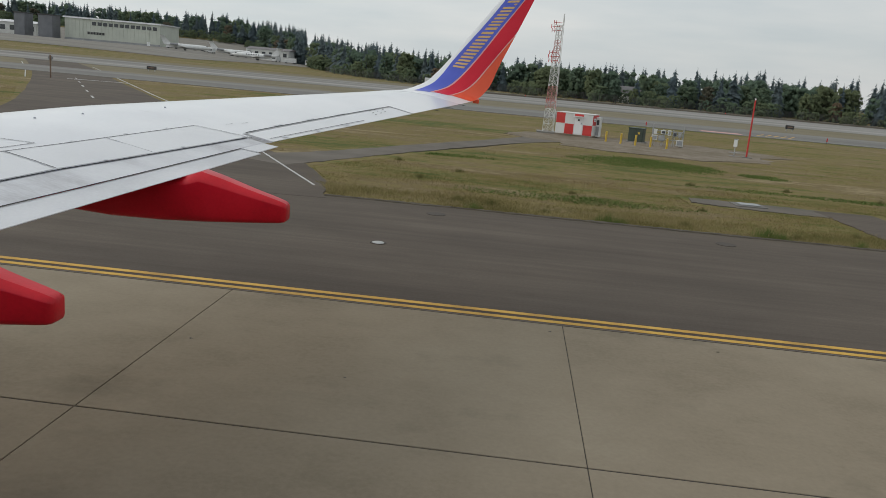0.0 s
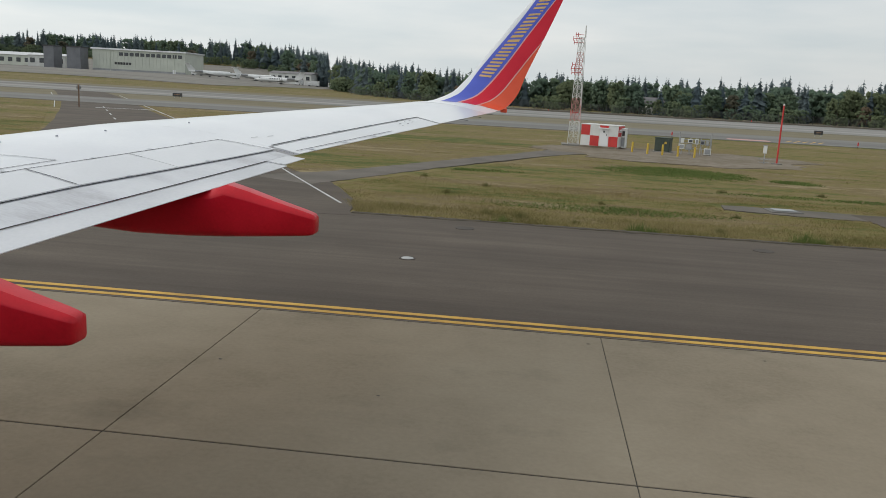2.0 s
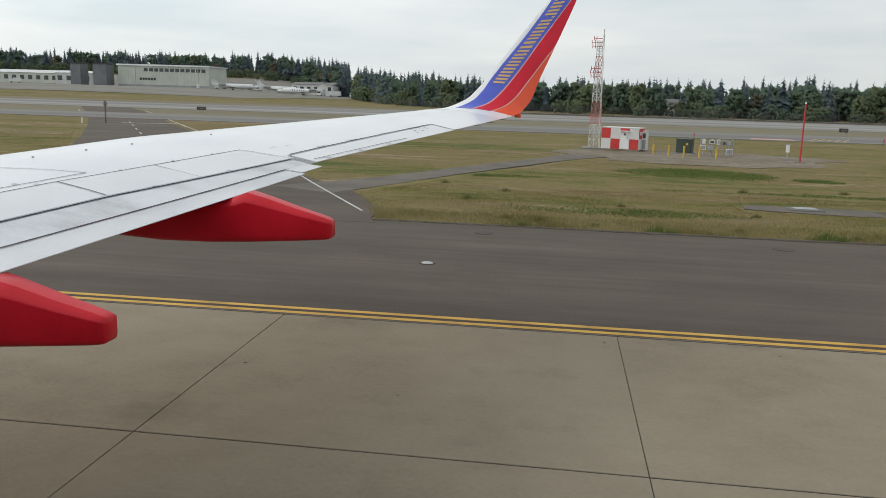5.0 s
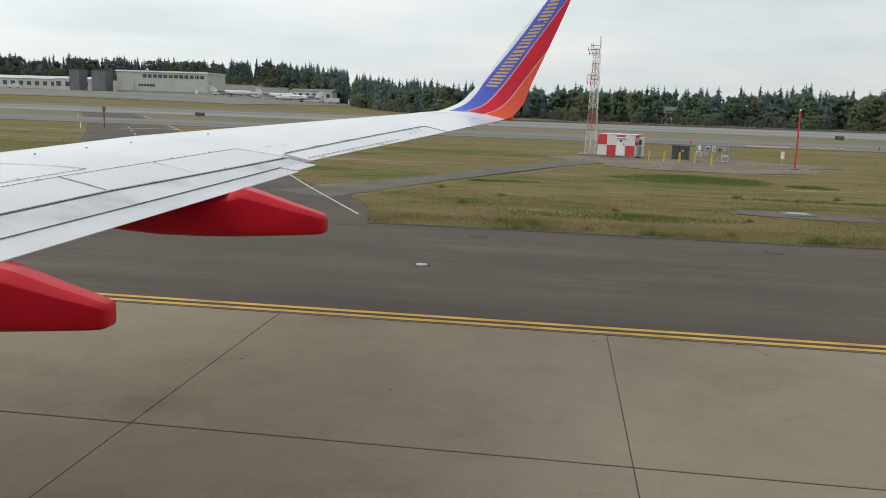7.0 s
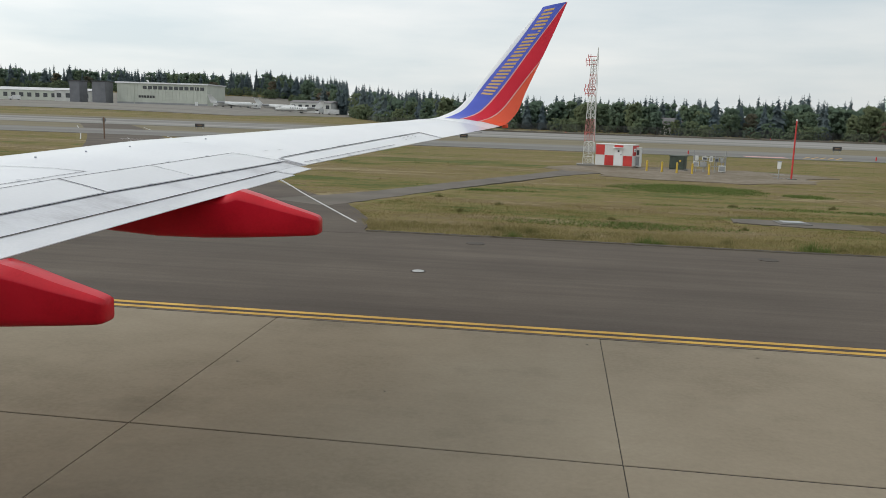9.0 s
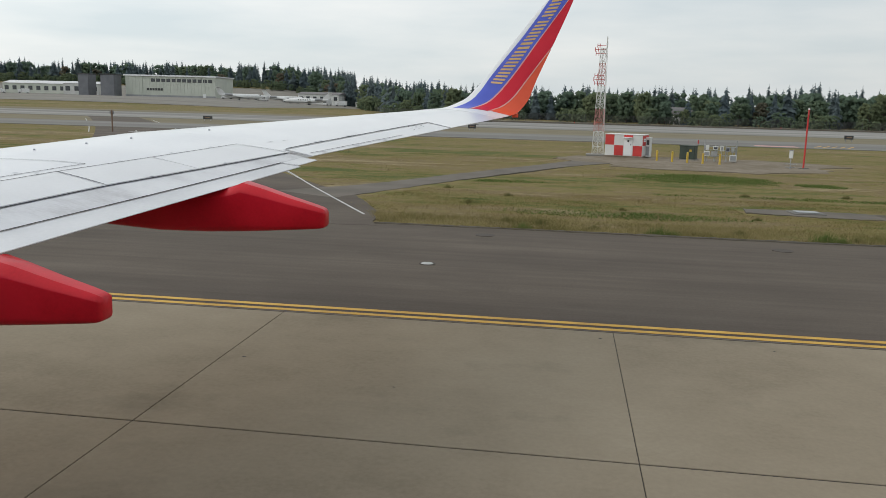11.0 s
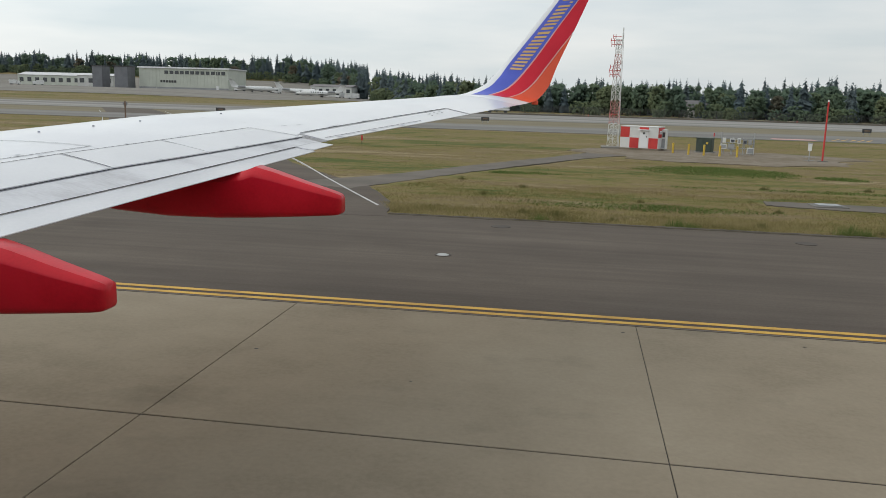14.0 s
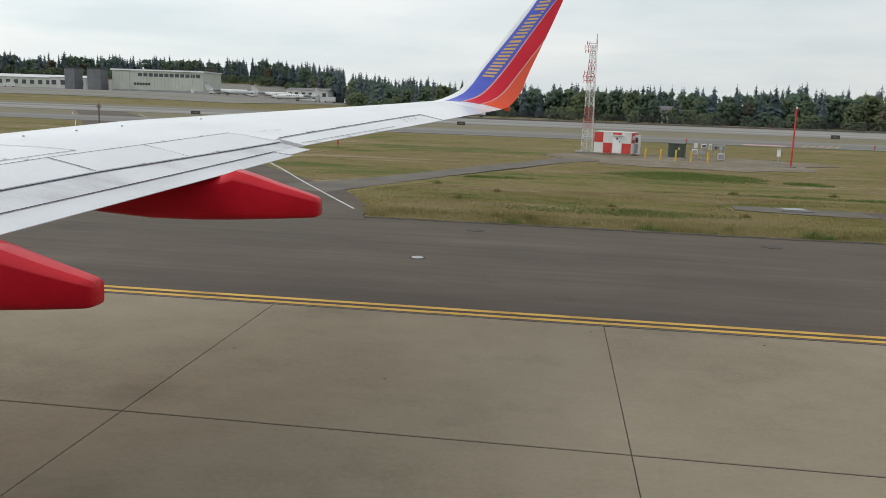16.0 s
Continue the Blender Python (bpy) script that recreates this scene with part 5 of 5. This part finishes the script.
for i, (x, y, q) in enumerate(((-1.6, 26.4, .30), (-.5, 26.0, .34), (1.2, 25.4, .28), (5.6, 25.6, .34), (8.9, 25.3, .30), (11.2, 26.6, .28), (18.6, 25.6, .34), (7.0, 29.5, .24), (2.4, 30.8, .24), (-3.4, 31, .3), (12.8, 38.6, .34), (20, 37.3, .4), (23, 37.0, .4), (16.5, 37.4, .36), (8.2, 37.6, .32), (26, 36.6, .4), (-5.0, 36.4, .3), (-2.1, 34.2, .26))):
    make_weed(x, y, q * .62, 70 + i)
for i, (x, y, q) in enumerate(((-1.0, 24.75, .26), (3.1, 24.8, .34), (3.5, 24.7, .22), (7.9, 24.85, .40), (8.3, 24.75, .26), (10.6, 24.7, .24), (17.4, 24.8, .36))):
    make_weed(x, y, q, 170 + i, True)

slab = thing("utility_slab", "pale concrete utility cover lying in the turf", "slab", (9.3, 32.1, 0), 4)
part("cover", boxed(-.6, .6, -.5, .5, -.08, .04, .02), M_TAXI, slab)
part("lid", boxed(-.4, .4, -.3, .3, .045, .07, .01), M_GREY, slab)


def make_marker(x, y):
    t = thing("edge_marker", "short red edge marker on a thin stem", "airfield marker", (x, y, 0), group="edge markers")
    part("stem", rodded((0, 0, -.1), (0, 0, .35), .02, n=6), M_DARK, t)
    part("sleeve", rodded((0, 0, .25), (0, 0, .62), .07, .06, 10), M_SIGNRED, t)
    return t


first = make_marker(14.5, 92.5)
for x, y in ((-16, 60.0), (34, 92.5), (48, 194.5), (92, 194.5), (2, 194.5)):
    copy_thing(first, pose(x, y, 0))
for k in range(5):
    ribbon("hatch_bar", [(28 + k * .9, 97.5), (30.0 + k * .9, 102)], [.22, .22], .036, M_YELLOW, "yellow hatch bar painted on the far taxiway", "marking", n=4)

ribbon("red_marking", [(21.5, 97.2), (26.0, 97.0)], [2.6, 2.6], .036, M_FADED, "faded red painted panel on the far taxiway", "marking", n=4)

# ---- shoulder details ----
for x, y in ((6.2, 22.9), (13.5, 23.2), (-2.0, 23.1)):
    t = thing("drain_cover", "small dark drain cover in the asphalt", "drain cover", (x, y, 0), group="drain covers")
    part("plate", rodded((0, 0, -.02), (0, 0, .010), .28, n=18), M_PATCH, t)

# ---- concrete slabs of the taxiway ----
taxi = thing("taxiway", "pale brownish concrete taxiway slabs with dark joints", "taxiway", (0, 0, 0), kind="structure")
bm = boxed(-300, 300, -60, LINE_Y - .33, -.30, -.010)
part("joint_sealant", bm, M_JOINT, taxi, "dark joint filler between the slabs")


def slab_mesh(w, d):
    bm = boxed(0, w, 0, d, -.16, 0)
    top = [e for e in bm.edges if all(v.co.z > -.01 for v in e.verts)]
    bmesh.ops.bevel(bm, geom=top, offset=.006, segments=1, affect="EDGES")
    me = bpy.data.meshes.new("slab")
    bm.to_mesh(me)
    bm.free()
    me.materials.append(M_CONCRETE)
    return me


for x, y, r in ((.9, 12.9, .022), (-1.9, 9.9, .016), (3.6, 12.8, .018), (-4.3, 10.7, .022), (5.2, 10.2, .018)):
    bm = bmesh.new()
    ring = [bm.verts.new((x + r * 1.5 * math.cos(i * .7) * (1 + .35 * math.sin(i * 2.1 + x)), y + r * math.sin(i * .7) * (1 + .3 * math.cos(i * 3.1 + y)), .006)) for i in range(9)]
    bm.faces.new(ring)
    part("tar_spot", bm, M_JOINT, taxi)
GAP, GAP_Y = .011, .031
rows_y = [(JOINT_Y, LINE_Y - .33), (JOINT_Y - SLAB, JOINT_Y), (JOINT_Y - 2 * SLAB, JOINT_Y - SLAB), (JOINT_Y - 3 * SLAB, JOINT_Y - 2 * SLAB), (JOINT_Y - 4 * SLAB, JOINT_Y - 3 * SLAB)]
JOINT_X = -4.62
for y0, y1 in rows_y:
    me = slab_mesh(SLAB - GAP, y1 - y0 - GAP_Y)
    for i in range(-14, 14):
        ob = new("slab", me)
        ob.parent = taxi
        ob.matrix_basis = pose(JOINT_X + i * SLAB + GAP / 2, y0 + GAP_Y / 2, 0.0 + .001 * ((i * 7 + int(y0)) % 3), 0, 0, 0)
